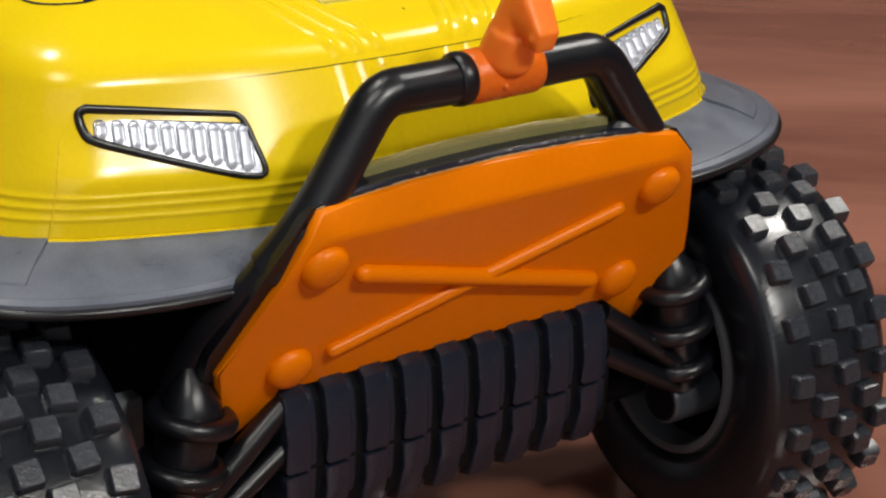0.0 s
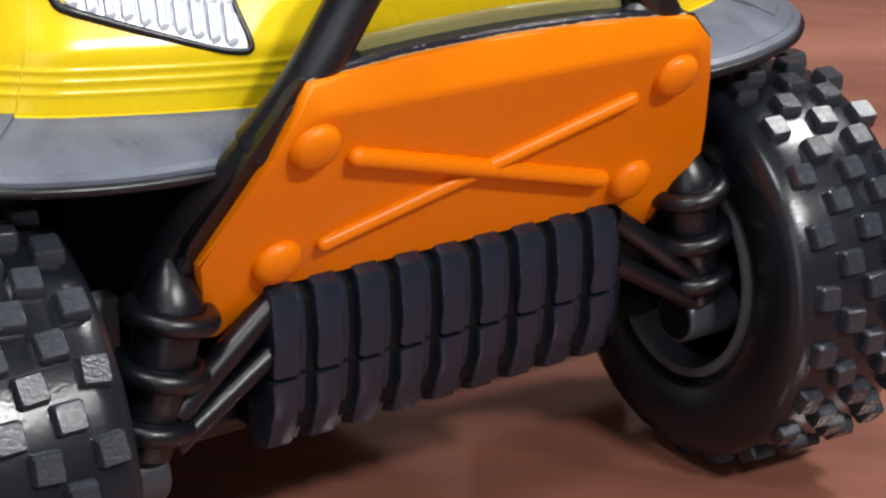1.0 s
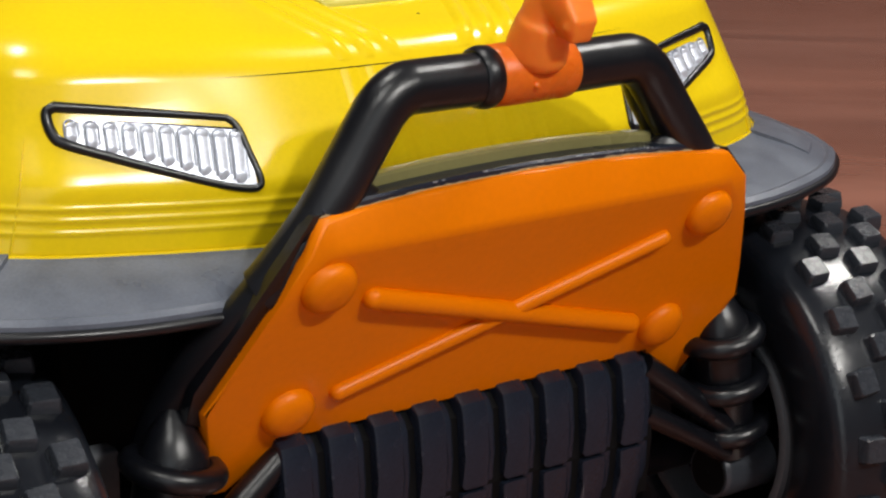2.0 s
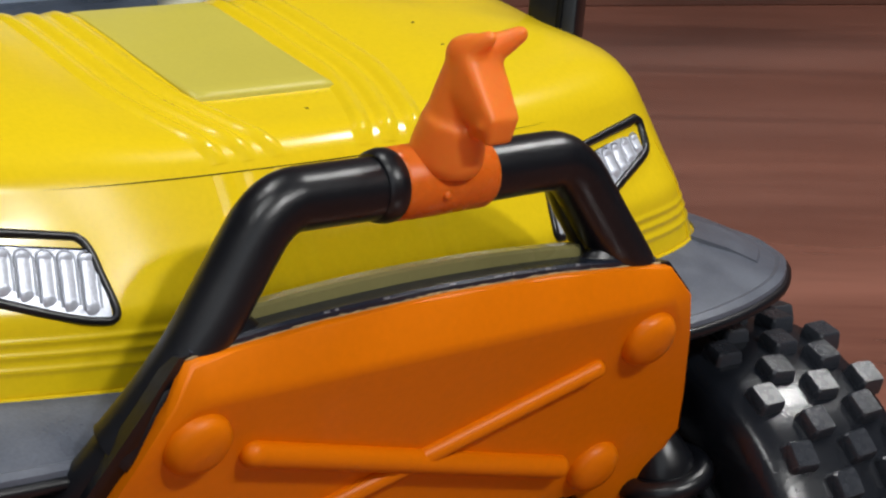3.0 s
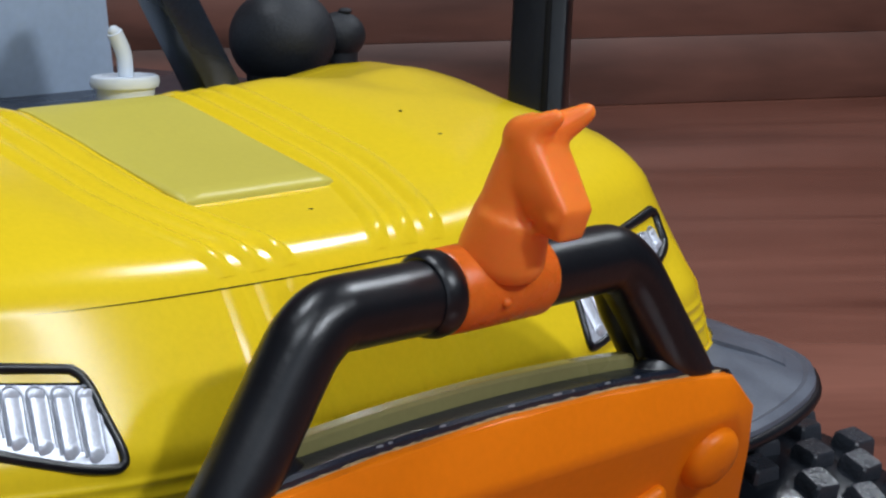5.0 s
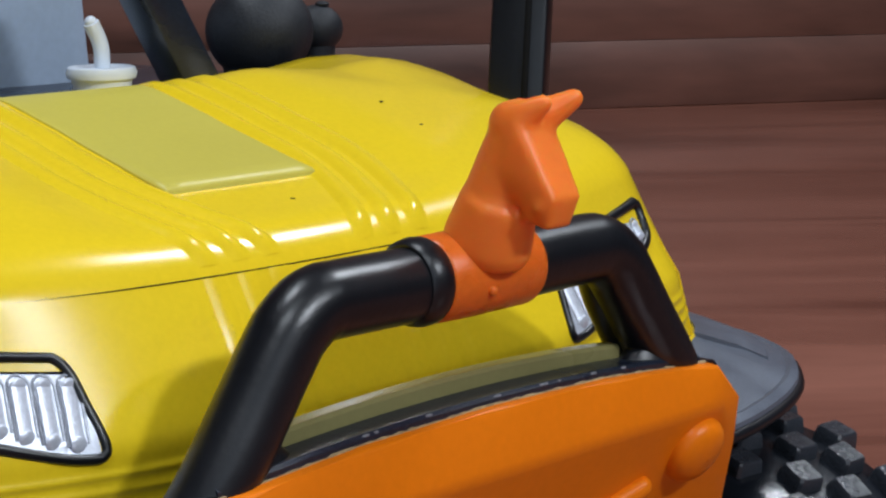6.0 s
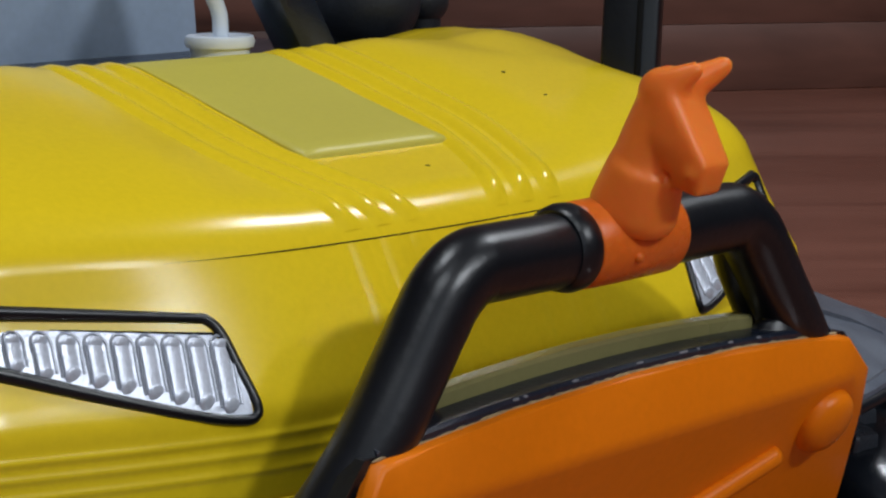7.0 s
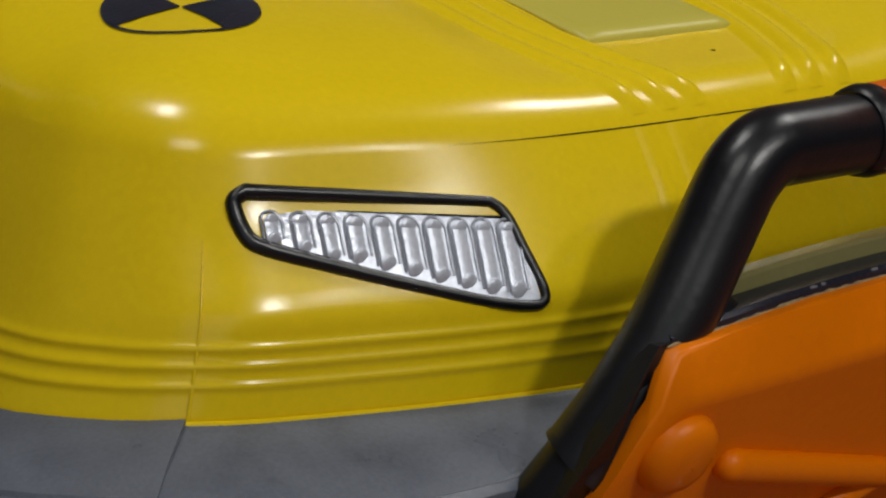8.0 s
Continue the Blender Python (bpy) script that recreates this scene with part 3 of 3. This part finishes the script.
def build_plate():
    bm = bmesh.new()
    low = ((0, 0.082), (0.047, 0.082), (0.0585, 0.0716), (0.0612, 0.0716), (0.069, 0.0924))
    high = ((0, 0.1328), (0.025, 0.1322), (0.0500, 0.1302), (0.0545, 0.1246), (0.069, 0.0926))
    xs = [0, 0.008, 0.016, 0.024, 0.032, 0.040, 0.047, 0.0502, 0.0545, 0.0585, 0.0612, 0.065, 0.069]
    xs = [-x for x in xs[:0:-1]] + xs
    f, b = [], []
    for x in xs:
        a, c = table(abs(x), low), table(abs(x), high)
        if x < -0.045:  # the left edge stands in a little
            x = -table(-x, ((0.045, 0.045), (0.0545, 0.0524), (0.069, 0.0663)))
        mid = min(0.1240, lerp(a, c, 0.88))
        g = min(0.0012, 0.3 * (c - mid), 0.3 * (mid - a))
        zs = [lerp(a, mid - g, k / 4) for k in range(5)] + [mid, mid + g, c]
        f.append([bm.verts.new((x, plate_y(z), z)) for z in zs])
        b.append([bm.verts.new((x, plate_y(z) + 0.0030, z + 0.0002)) for z in zs])
    n = len(f[0])
    for g in (f, b):
        for i in range(len(xs) - 1):
            for k in range(n - 1):
                bm.faces.new((g[i][k], g[i + 1][k], g[i + 1][k + 1], g[i][k + 1]))
    ring = lambda g: [c[0] for c in g] + g[-1][1:] + [c[-1] for c in g[-2::-1]] + g[0][-2:0:-1]
    a, c = ring(f), ring(b)
    rim = [bm.faces.new((a[i], a[(i + 1) % len(a)], c[(i + 1) % len(a)], c[i])) for i in range(len(a))]
    sa = set(a)
    es = [e for e in bm.edges if e.verts[0] in sa and e.verts[1] in sa and any(q in rim for q in e.link_faces)]
    bmesh.ops.bevel(bm, geom=es, offset=0.0006, segments=2, affect="EDGES", profile=0.5)
    plate = part("bumper_plate", bm, ORANGE, truck, "orange plastic bumper plate with raised crossed bars", angle=50)
    bm = bmesh.new()
    front, rear = [], []
    for x in (-0.0685, -0.0560, -0.0500, -0.025, 0, 0.025, 0.0516, 0.0560, 0.0660):
        lo = 0.0905 if abs(x) > 0.06 else 0.0850
        hi = table(abs(x), ((0, 0.1330), (0.025, 0.1326), (0.0514, 0.1306), (0.0560, 0.1246), (0.0705, 0.0930)))
        zs = [lerp(lo, hi, k / 5) for k in range(6)]
        front.append([bm.verts.new((x, plate_y(z) + 0.0022, z)) for z in zs])
        rear.append([bm.verts.new((x, plate_y(z) + 0.0052, z)) for z in zs])
    for g in (front, rear):
        for c0, c1 in zip(g, g[1:]):
            for k in range(5):
                bm.faces.new((c0[k], c1[k], c1[k + 1], c0[k + 1]))
    edge = lambda g: [c[0] for c in g] + g[-1][1:] + [c[-1] for c in g[-2::-1]] + g[0][-2:0:-1]
    a, c = edge(front), edge(rear)
    for i in range(len(a)):
        bm.faces.new((a[i], a[(i + 1) % len(a)], c[(i + 1) % len(a)], c[i]))
    part("backing", bm, BLACK, plate, "black plastic backing", angle=35)
    bm = bmesh.new()
    rnd = random.Random(21)
    worn = [Vector((x, plate_y(0.1325) + 0.0017, table(abs(x), ((0, 0.1328), (0.025, 0.1322), (0.0500, 0.1302))) + 0.00012)) for x in [lerp(-0.0490, 0.0490, k / 90) for k in range(91)]]
    sweep(bm, worn, [rnd.uniform(0.00008, 0.00034) for q in worn], 8, flat=0.8)
    part("worn_edge", bm, WORN, plate, "pale worn paint edge")
    n = Vector((0, -0.892, -0.452))
    for x0, z0, x1, z1, r in ((-0.0360, 0.1128, 0.0372, 0.0917, 0.0023), (-0.0370, 0.0914, 0.0360, 0.1131, 0.0018)):
        bm = bmesh.new()
        a, c = Vector((x0, plate_y(z0), z0)), Vector((x1, plate_y(z1), z1))
        path = [a.lerp(c, k / 12) + n * 0.0004 for k in range(13)]
        sweep(bm, path, r, 14, up=n)
        for q in (path[0], path[-1]):
            blob(bm, Matrix.Translation(q) @ Matrix.Diagonal((r, r, r, 1)), 14)
        part("raised_bar", bm, ORANGE, plate)
    for s in (-1, 1):
        for x, z in ((0.0470, 0.1170), (0.0475, 0.0890)):
            bm = bmesh.new()
            m = Matrix.Translation(Vector((s * x, plate_y(z), z))) @ n.to_track_quat("Z", "Y").to_matrix().to_4x4()
            lathe(bm, ((-0.001, 0.0058), (0.0005, 0.0057), (0.0015, 0.0053), (0.0024, 0.0043), (0.0029, 0.0026), (0.0031, 0.0001)), (0, 0, 0), "z", 28)
            bmesh.ops.transform(bm, matrix=m, verts=bm.verts)
            part("bolt_boss", bm, ORANGE, plate)


build_plate()


# ---------------------------------------------------------------- ribbed tank under the plate
def build_tank():
    bm = bmesh.new()
    extrude_profile(bm, ((0.0035, 0.049), (0.002, 0.062), (0.003, 0.078), (0.007, 0.0818), (0.024, 0.0818), (0.028, 0.07), (0.026, 0.05), (0.02, 0.047)), -0.0478, 0.0478)
    tank = part("ribbed_tank", bm, DARK, truck, "black ribbed plastic tank", smooth=False)
    up = ((0.0002, 0.0628), (-0.0002, 0.070), (0.0004, 0.0775), (0.0016, 0.0810), (0.0042, 0.0830), (0.0075, 0.0834), (0.012, 0.0834), (0.012, 0.0628))
    lo = ((0.0002, 0.0618), (0.0006, 0.056), (0.0020, 0.050), (0.0040, 0.0456), (0.0075, 0.0445), (0.012, 0.0445), (0.012, 0.0618))
    pitch = 0.0970 / 9
    for name, prof in (("upper_rib", up), ("lower_rib", lo)):
        bm = bmesh.new()
        extrude_profile(bm, prof, 0, 0.0064, bevel=0.0006)
        extrude_profile(bm, [(y + (0.0017 if y < 0.011 else 0), z + (-0.0011 if z > 0.08 else 0)) for y, z in prof], 0.0062, 0.0088, bevel=0.0003)
        first = part(name, bm, BLACK_SATIN, tank, angle=30)
        first.matrix_basis = pose(-0.0485, 0, 0)
        for i in range(1, 9):
            shared(name, first, pose(-0.0485 + pitch * i, 0, 0), tank)
    return tank


build_tank()


# ---------------------------------------------------------------- suspension and wheels
def build_suspension(s):
    bm = bmesh.new()
    lean = [Vector((s * x, y, z)) for x, y, z in ((0.0692, 0.0064, 0.0935), (0.0694, 0.0058, 0.0890), (0.0698, 0.0050, 0.0845), (0.0700, 0.0047, 0.0815), (0.0724, 0.0055, 0.0698), (0.0755, 0.0062, 0.0560), (0.0765, 0.0065, 0.0520))]
    sweep(bm, lean, [0.0009, 0.0044, 0.0066, 0.0071, 0.0066, 0.0062, 0.0060], 24)
    shock = part("shock_absorber", bm, BLACK, truck)
    axis = (lean[3] - lean[5]).normalized()
    for q, r in ((lean[3], 0.0081), (lean[4], 0.0082), (Vector((s * 0.0752, 0.0061, 0.0585)), 0.0076)):
        bm = bmesh.new()
        u = axis.orthogonal().normalized()
        w = axis.cross(u)
        path = [q + r * (math.cos(t * math.pi / 16) * u + math.sin(t * math.pi / 16) * w) for t in range(32)]
        sweep(bm, path, 0.0024, 14, closed=True, up=axis)
        part("collar", bm, BLACK, shock)
    for a, b, r in (((0.0465, 0.0045, 0.0785), (0.0710, 0.0030, 0.0600), 0.0031), ((0.0470, 0.0040, 0.0675), (0.0712, 0.0025, 0.0535), 0.0026)):
        bm = bmesh.new()
        sweep(bm, [Vector((s * lerp(a[0], b[0], k / 6), lerp(a[1], b[1], k / 6), lerp(a[2], b[2], k / 6))) for k in range(7)], r, 14)
        part("control_arm", bm, BLACK, truck)
    # steering knuckle: a short grey drum with a near-black cap on its end, on the dark axle behind it
    bm = bmesh.new()
    lathe(bm, ((0.0722, 0.0001), (0.0722, 0.0060), (0.0727, 0.0064), (0.0738, 0.0066), (0.0880, 0.0066)), (0, 0.0085, 0.0462), "x", 36, s)
    knuckle = part("knuckle", bm, KNUCKLE, truck, "scuffed dark grey steering knuckle")
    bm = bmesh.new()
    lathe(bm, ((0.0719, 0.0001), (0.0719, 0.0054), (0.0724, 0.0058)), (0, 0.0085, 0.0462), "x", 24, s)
    part("end_cap", bm, DARK, knuckle)
    bm = bmesh.new()
    lathe(bm, ((0.045, 0.0052), (0.106, 0.0052)), (0, 0.0222, 0.0480), "x", 24, s)
    part("axle", bm, BLACK, truck)


YC, ZC = 0.0222, 0.0525
WHEEL_X, STEER = {1: 0.0863, -1: 0.0903}, -5.9


def build_wheel(s):
    """A wheel about its own hub, turned a little by the steering; offsets run outwards from the rim's plane."""
    bm = bmesh.new()
    prof = ((0.0037, 0.0280), (-0.0004, 0.0292), (-0.0020, 0.0320), (-0.0030, 0.0370), (-0.0034, 0.0420), (-0.0031, 0.0455), (-0.0022, 0.0478), (-0.0004, 0.0492), (0.004, 0.0499), (0.012, 0.0502), (0.020, 0.0502), (0.028, 0.0499), (0.0335, 0.0488), (0.0365, 0.0460), (0.0378, 0.040), (0.037, 0.032), (0.034, 0.028))
    lathe(bm, prof, (0, 0, 0), "x", 112, s)
    tyre = part("wheel", bm, RUBBER, truck, "black knobbly tyre with square lugs", angle=50)
    tyre.matrix_basis = pose(s * WHEEL_X[s], YC, ZC, 0, 0, STEER)
    bm = bmesh.new()
    lathe(bm, ((0.0060, 0.0252), (-0.0003, 0.0258), (-0.0014, 0.0264), (-0.0018, 0.0275), (-0.0014, 0.0286), (0.0012, 0.0292)), (0, 0, 0), "x", 80, s)
    part("rim_lip", bm, RIM_GREY, tyre, "grey rim lip")
    # deep face inside the rim, coloured plain near-black
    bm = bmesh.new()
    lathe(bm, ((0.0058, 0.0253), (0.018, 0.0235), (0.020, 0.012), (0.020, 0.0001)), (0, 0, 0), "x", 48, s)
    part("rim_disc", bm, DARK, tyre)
    # staggered rows of lugs: offset from the rim's plane, and the row's turn
    rows = ((0.0052, 7.6), (0.0127, -0.3), (0.0197, 7.4), (0.0262, -1.6), (0.0322, 7.0)) if s > 0 else ((0.0034, 11.6), (0.0102, 3.8), (0.0160, 12.4), (0.0220, 5.0), (0.0285, 12.0))
    count = 22
    bm = bmesh.new()
    corners = ((-0.0029, -0.0024), (-0.0024, -0.0029), (0.0024, -0.0029), (0.0029, -0.0024), (0.0029, 0.0024), (0.0024, 0.0029), (-0.0024, 0.0029), (-0.0029, 0.0024))
    vs = [bm.verts.new((x * a, y * a, z)) for z, a in ((-0.0012, 1.12), (0.0004, 1.08), (0.0022, 1.0), (0.0027, 0.88)) for x, y in corners]
    for l in (0, 8, 16):
        for k in range(8):
            bm.faces.new((vs[l + k], vs[l + (k + 1) % 8], vs[l + 8 + (k + 1) % 8], vs[l + 8 + k]))
    bm.faces.new(vs[24:32])
    lug = part("tread_lug", bm, LUG, tyre, angle=28)
    rnd = random.Random(5)
    done = False
    for x, off in rows:
        for k in range(count):
            t = 2 * math.pi * k / count + radians(off) + rnd.uniform(-0.012, 0.012)
            r = 0.0496 if x < 0.007 or x > 0.030 else 0.0500
            m = Matrix.Translation((s * x, r * math.cos(t), r * math.sin(t))) @ Euler((t - math.pi / 2, 0, 0)).to_matrix().to_4x4() @ Euler((0, 0, rnd.uniform(-0.12, 0.12))).to_matrix().to_4x4()
            if not done:
                lug.matrix_basis, done = m, True
            else:
                shared("tread_lug", lug, m, tyre)
    return tyre


for s in (-1, 1):
    build_suspension(s)
    build_wheel(s)


def build_chassis():
    # dark underbody blocks; the pan also keeps stray light out underneath
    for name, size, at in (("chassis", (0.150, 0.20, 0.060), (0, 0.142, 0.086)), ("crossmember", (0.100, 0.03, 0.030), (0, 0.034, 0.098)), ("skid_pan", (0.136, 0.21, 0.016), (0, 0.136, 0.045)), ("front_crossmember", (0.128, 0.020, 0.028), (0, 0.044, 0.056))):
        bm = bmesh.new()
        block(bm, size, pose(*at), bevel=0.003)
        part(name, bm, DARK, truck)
    # added near-black sheets stand in for the shade behind each wheel
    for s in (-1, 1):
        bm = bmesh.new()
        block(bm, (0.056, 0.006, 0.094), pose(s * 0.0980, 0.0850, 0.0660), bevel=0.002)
        part("wheel_shade_sheet", bm, DARK, truck)
    # added dark sheet under the body, blocking light into the arches
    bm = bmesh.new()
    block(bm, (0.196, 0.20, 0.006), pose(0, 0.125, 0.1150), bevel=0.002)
    part("underbody_blocker", bm, DARK, truck)


build_chassis()


# ---------------------------------------------------------------- collar and ornament on the bar
def build_collar():
    bm = bmesh.new()
    prof = ((-0.0078, 0.0046), (-0.0078, 0.0057), (-0.0074, 0.0060), (-0.0020, 0.0061), (0.0100, 0.0060), (0.0108, 0.0056), (0.0110, 0.0046))
    lathe(bm, prof, (0, -0.0095, 0.1509), "x", 40)
    collar = part("clamp_collar", bm, CLAMP, bull_bar, "orange plastic clamp round the bar")
    bm = bmesh.new()
    lathe(bm, ((-0.0116, 0.0048), (-0.0116, 0.0053), (-0.0111, 0.0058), (-0.0096, 0.0061), (-0.0084, 0.0060), (-0.0077, 0.0056)), (0, -0.0095, 0.1509), "x", 40)
    part("flange", bm, BLACK, bull_bar)
    bm = bmesh.new()
    blob(bm, Matrix.Translation((-0.0008, -0.0153, 0.1492)) @ Matrix.Diagonal((0.0008, 0.0008, 0.0008, 1)), 10)
    part("pip", bm, CLAMP, collar)


build_collar()


def build_ornament():
    """A small moulded animal head: neck, muzzle and two ears fused into one skin."""
    bm = bmesh.new()

    def limb(pts, radii, seg=18, flat=1.0):
        path = smooth_path(pts, 5)
        rr = [r.x for r in smooth_path([(r, 0, 0) for r in radii], 5)]
        sweep(bm, path, rr, seg, flat=flat, up=(1, 0, 0))
        for q, r in ((path[0], rr[0]), (path[-1], rr[-1])):
            blob(bm, Matrix.Translation(q) @ Matrix.Diagonal((r * flat, r, r, 1)), seg)

    base = Matrix.Translation((0.0012, -0.0128, 0.1560)) @ Euler((radians(20), 0, 0)).to_matrix().to_4x4()
    disc = bmesh.new()
    lathe(disc, ((-0.003, 0.0001), (-0.003, 0.0056), (-0.001, 0.0063), (0.0008, 0.0061), (0.006, 0.0053), (0.006, 0.0001)), (0, 0, 0), "z", 32)
    bmesh.ops.transform(disc, matrix=base, verts=disc.verts)
    me = bpy.data.meshes.new("base")
    disc.to_mesh(me)
    disc.free()
    bm.from_mesh(me)
    limb([(0.0013, -0.0135, 0.1585), (0.0017, -0.0150, 0.1640), (0.0022, -0.0165, 0.1690), (0.0025, -0.0172, 0.1715)], [0.0053, 0.0046, 0.0040, 0.0036])
    wedge = bmesh.new()
    for hx, y, z in ((0.0040, -0.0198, 0.1716), (0.0030, -0.0258, 0.1624), (0.0025, -0.0243, 0.1580), (0.0026, -0.0205, 0.1590), (0.0046, -0.0178, 0.1660), (0.0036, -0.0165, 0.1742), (0.0026, -0.0190, 0.1748)):
        for sg in (-1, 1):
            wedge.verts.new((0.0024 + sg * hx, y, z))
    bmesh.ops.convex_hull(wedge, input=wedge.verts)
    me2 = bpy.data.meshes.new("wedge")
    wedge.to_mesh(me2)
    wedge.free()
    bm.from_mesh(me2)
    limb([(0.0036, -0.0170, 0.1718), (0.0064, -0.0194, 0.1731), (0.0088, -0.0214, 0.1748)], [0.0031, 0.0023, 0.0015], 12)
    limb([(0.0012, -0.0168, 0.1718), (0.0012, -0.0194, 0.1731), (0.0022, -0.0217, 0.1746)], [0.0031, 0.0022, 0.0014], 12)
    blob(bm, Matrix.Translation((-0.0006, -0.0236, 0.1612)) @ Matrix.Diagonal((0.0010, 0.0010, 0.0010, 1)), 12)
    head = part("animal_head_ornament", bm, ORANGE_SOFT)
    tagged(head, "small orange plastic animal head ornament on the bumper bar", "ornament")
    mod = head.modifiers.new("skin", "REMESH")
    mod.mode, mod.voxel_size, mod.use_smooth_shade = "VOXEL", 0.00045, True
    sm = head.modifiers.new("soft", "SMOOTH")
    sm.factor, sm.iterations = 0.5, 20


build_ornament()


# ---------------------------------------------------------------- cab behind the hood
def bent_bar(name, a, b, w, d, mat, label="", bevel=0.0012):
    a, b = Vector(a), Vector(b)
    bm = bmesh.new()
    m = Matrix.Translation((a + b) / 2) @ (b - a).to_track_quat("Z", "Y").to_matrix().to_4x4()
    block(bm, (w, d, (b - a).length), m, bevel=bevel)
    return part(name, bm, mat, truck, label)


def build_cab():
    # dashboard and tub
    bm = bmesh.new()
    block(bm, (0.186, 0.16, 0.05), pose(0, 0.185, 0.139), bevel=0.006)
    part("tub", bm, BLACK_SATIN, truck)
    # seats
    for x in (0.024, -0.064):
        bm = bmesh.new()
        block(bm, (0.078, 0.024, 0.075), pose(x, 0.160, 0.178, 8), bevel=0.0115, segments=5)
        for v in bm.verts:
            f = max(0, min(1, (v.co.z - 0.160) / 0.055))
            v.co.x = x + (v.co.x - x) * (1 - 0.42 * f * f)
        seat = part("seat", bm, SEAT_GREY, truck, "grey moulded seat back")
    # pillars
    bent_bar("pillar", (0.0950, 0.0660, 0.156), (0.1120, 0.077, 0.215), 0.0112, 0.0082, BLACK, "black angular windscreen pillar")
    bent_bar("pillar", (-0.0950, 0.0660, 0.156), (-0.1120, 0.077, 0.215), 0.0098, 0.0075, BLACK, "black angular windscreen pillar")
    # thin near-black strip along the front of each pillar
    for sgn in (-1, 1):
        bent_bar("pillar_dark_strip", (sgn * 0.0950 - 0.0026, 0.0660 - 0.0040, 0.1585), (sgn * 0.1120 - 0.0026, 0.077 - 0.0040, 0.215), 0.0012, 0.0010, DARK, bevel=0.0002)
    bent_bar("strut", (0.0475, 0.1020, 0.160), (0.0290, 0.1080, 0.200), 0.0155, 0.0070, BLACK_SATIN, "black slanted dashboard strut")
    bent_bar("strut", (-0.0300, 0.1080, 0.160), (-0.0280, 0.1100, 0.205), 0.0085, 0.0060, BLACK_SATIN, "black slanted dashboard strut")
    # round knobs
    for c, r in (((0.0840, 0.1290, 0.1738), 0.0115), ((0.0980, 0.1262, 0.1736), 0.0056)):
        bm = bmesh.new()
        blob(bm, Matrix.Translation(c) @ Matrix.Diagonal((r, r, r * 0.92, 1)), 32)
        lathe(bm, ((-0.016, r * 0.6), (-r * 0.6, r * 0.7)), c, "z", 20)
        blob(bm, Matrix.Translation(Vector(c) + Vector((0.1 * r, -0.2 * r, r * 0.93))) @ Matrix.Diagonal((r * 0.28, r * 0.28, r * 0.14, 1)), 14)
        part("ball_knob", bm, KNOB, truck, "black rubbery ball knob")


build_cab()


def build_cup():
    cup = empty("drink_cup", "small white plastic drink cup with lid and bent straw", "cup")
    cup.matrix_basis = pose(0.0275, 0.1085, 0.1636)
    bm = bmesh.new()
    lathe(bm, ((0, 0.0001), (0, 0.0050), (0.0062, 0.0058), (0.0062, 0.0001)), (0, 0, 0), "z", 32)
    part("cup_body", bm, WHITE, cup)
    bm = bmesh.new()
    lathe(bm, ((0.0052, 0.0058), (0.0052, 0.0063), (0.0062, 0.0066), (0.0072, 0.0063), (0.0074, 0.0058), (0.0071, 0.0053), (0.0071, 0.0001)), (0, 0, 0), "z", 32)
    part("lid", bm, WHITE, cup)
    bm = bmesh.new()
    path = smooth_path([(0.0002, 0, 0.0060), (0.0002, 0, 0.0100), (-0.0003, 0, 0.0122), (-0.0016, 0, 0.0148), (-0.0020, 0, 0.0156)], 5)
    sweep(bm, path, [0.0015] * (len(path) - 1) + [0.0011], 12)
    blob(bm, Matrix.Translation(path[-1]) @ Matrix.Diagonal((0.0012, 0.0012, 0.0012, 1)), 12)
    part("straw", bm, WHITE, cup)


build_cup()


def build_small_parts():
    # grey bracket behind each front wheel and the stub of the lower arm
    for s in (-1, 1):
        bm = bmesh.new()
        block(bm, (0.007, 0.006, 0.016), pose(s * 0.0730, 0.0300, 0.0700), bevel=0.001)
        part("bracket", bm, GREY_LIGHT, truck, "light grey bracket")
    rnd = random.Random(3)
    # pale scuffs along the worn edge of the black ledge
    for k in range(12):
        x = rnd.uniform(-0.044, 0.044)
        bm = bmesh.new()
        z = 0.1315 + 0.0026 * (1 - (x / 0.05) ** 2)
        blob(bm, Matrix.Translation((x, -0.0135, z - 0.0003)) @ Matrix.Diagonal((rnd.uniform(0.0003, 0.0011), 0.00025, 0.00022, 1)), 8)
        part("scuff", bm, GREY_LIGHT, bull_bar, "pale worn scuff")
    # dark flecks in the yellow paint
    for x, y, r in ((0.0476, 0.0552, 0.0005), (0.0462, 0.0440, 0.0003), (0.004, 0.0300, 0.0003)):
        bm = bmesh.new()
        blob(bm, Matrix.Translation((x, y, hood_z(x, y))) @ Euler((0, 0, rnd.uniform(0, 3))).to_matrix().to_4x4() @ Matrix.Diagonal((r * 1.7, r * 0.8, 0.00012, 1)), 8)
        part("paint_chip", bm, DARK, truck, "dark paint chip")


build_small_parts()
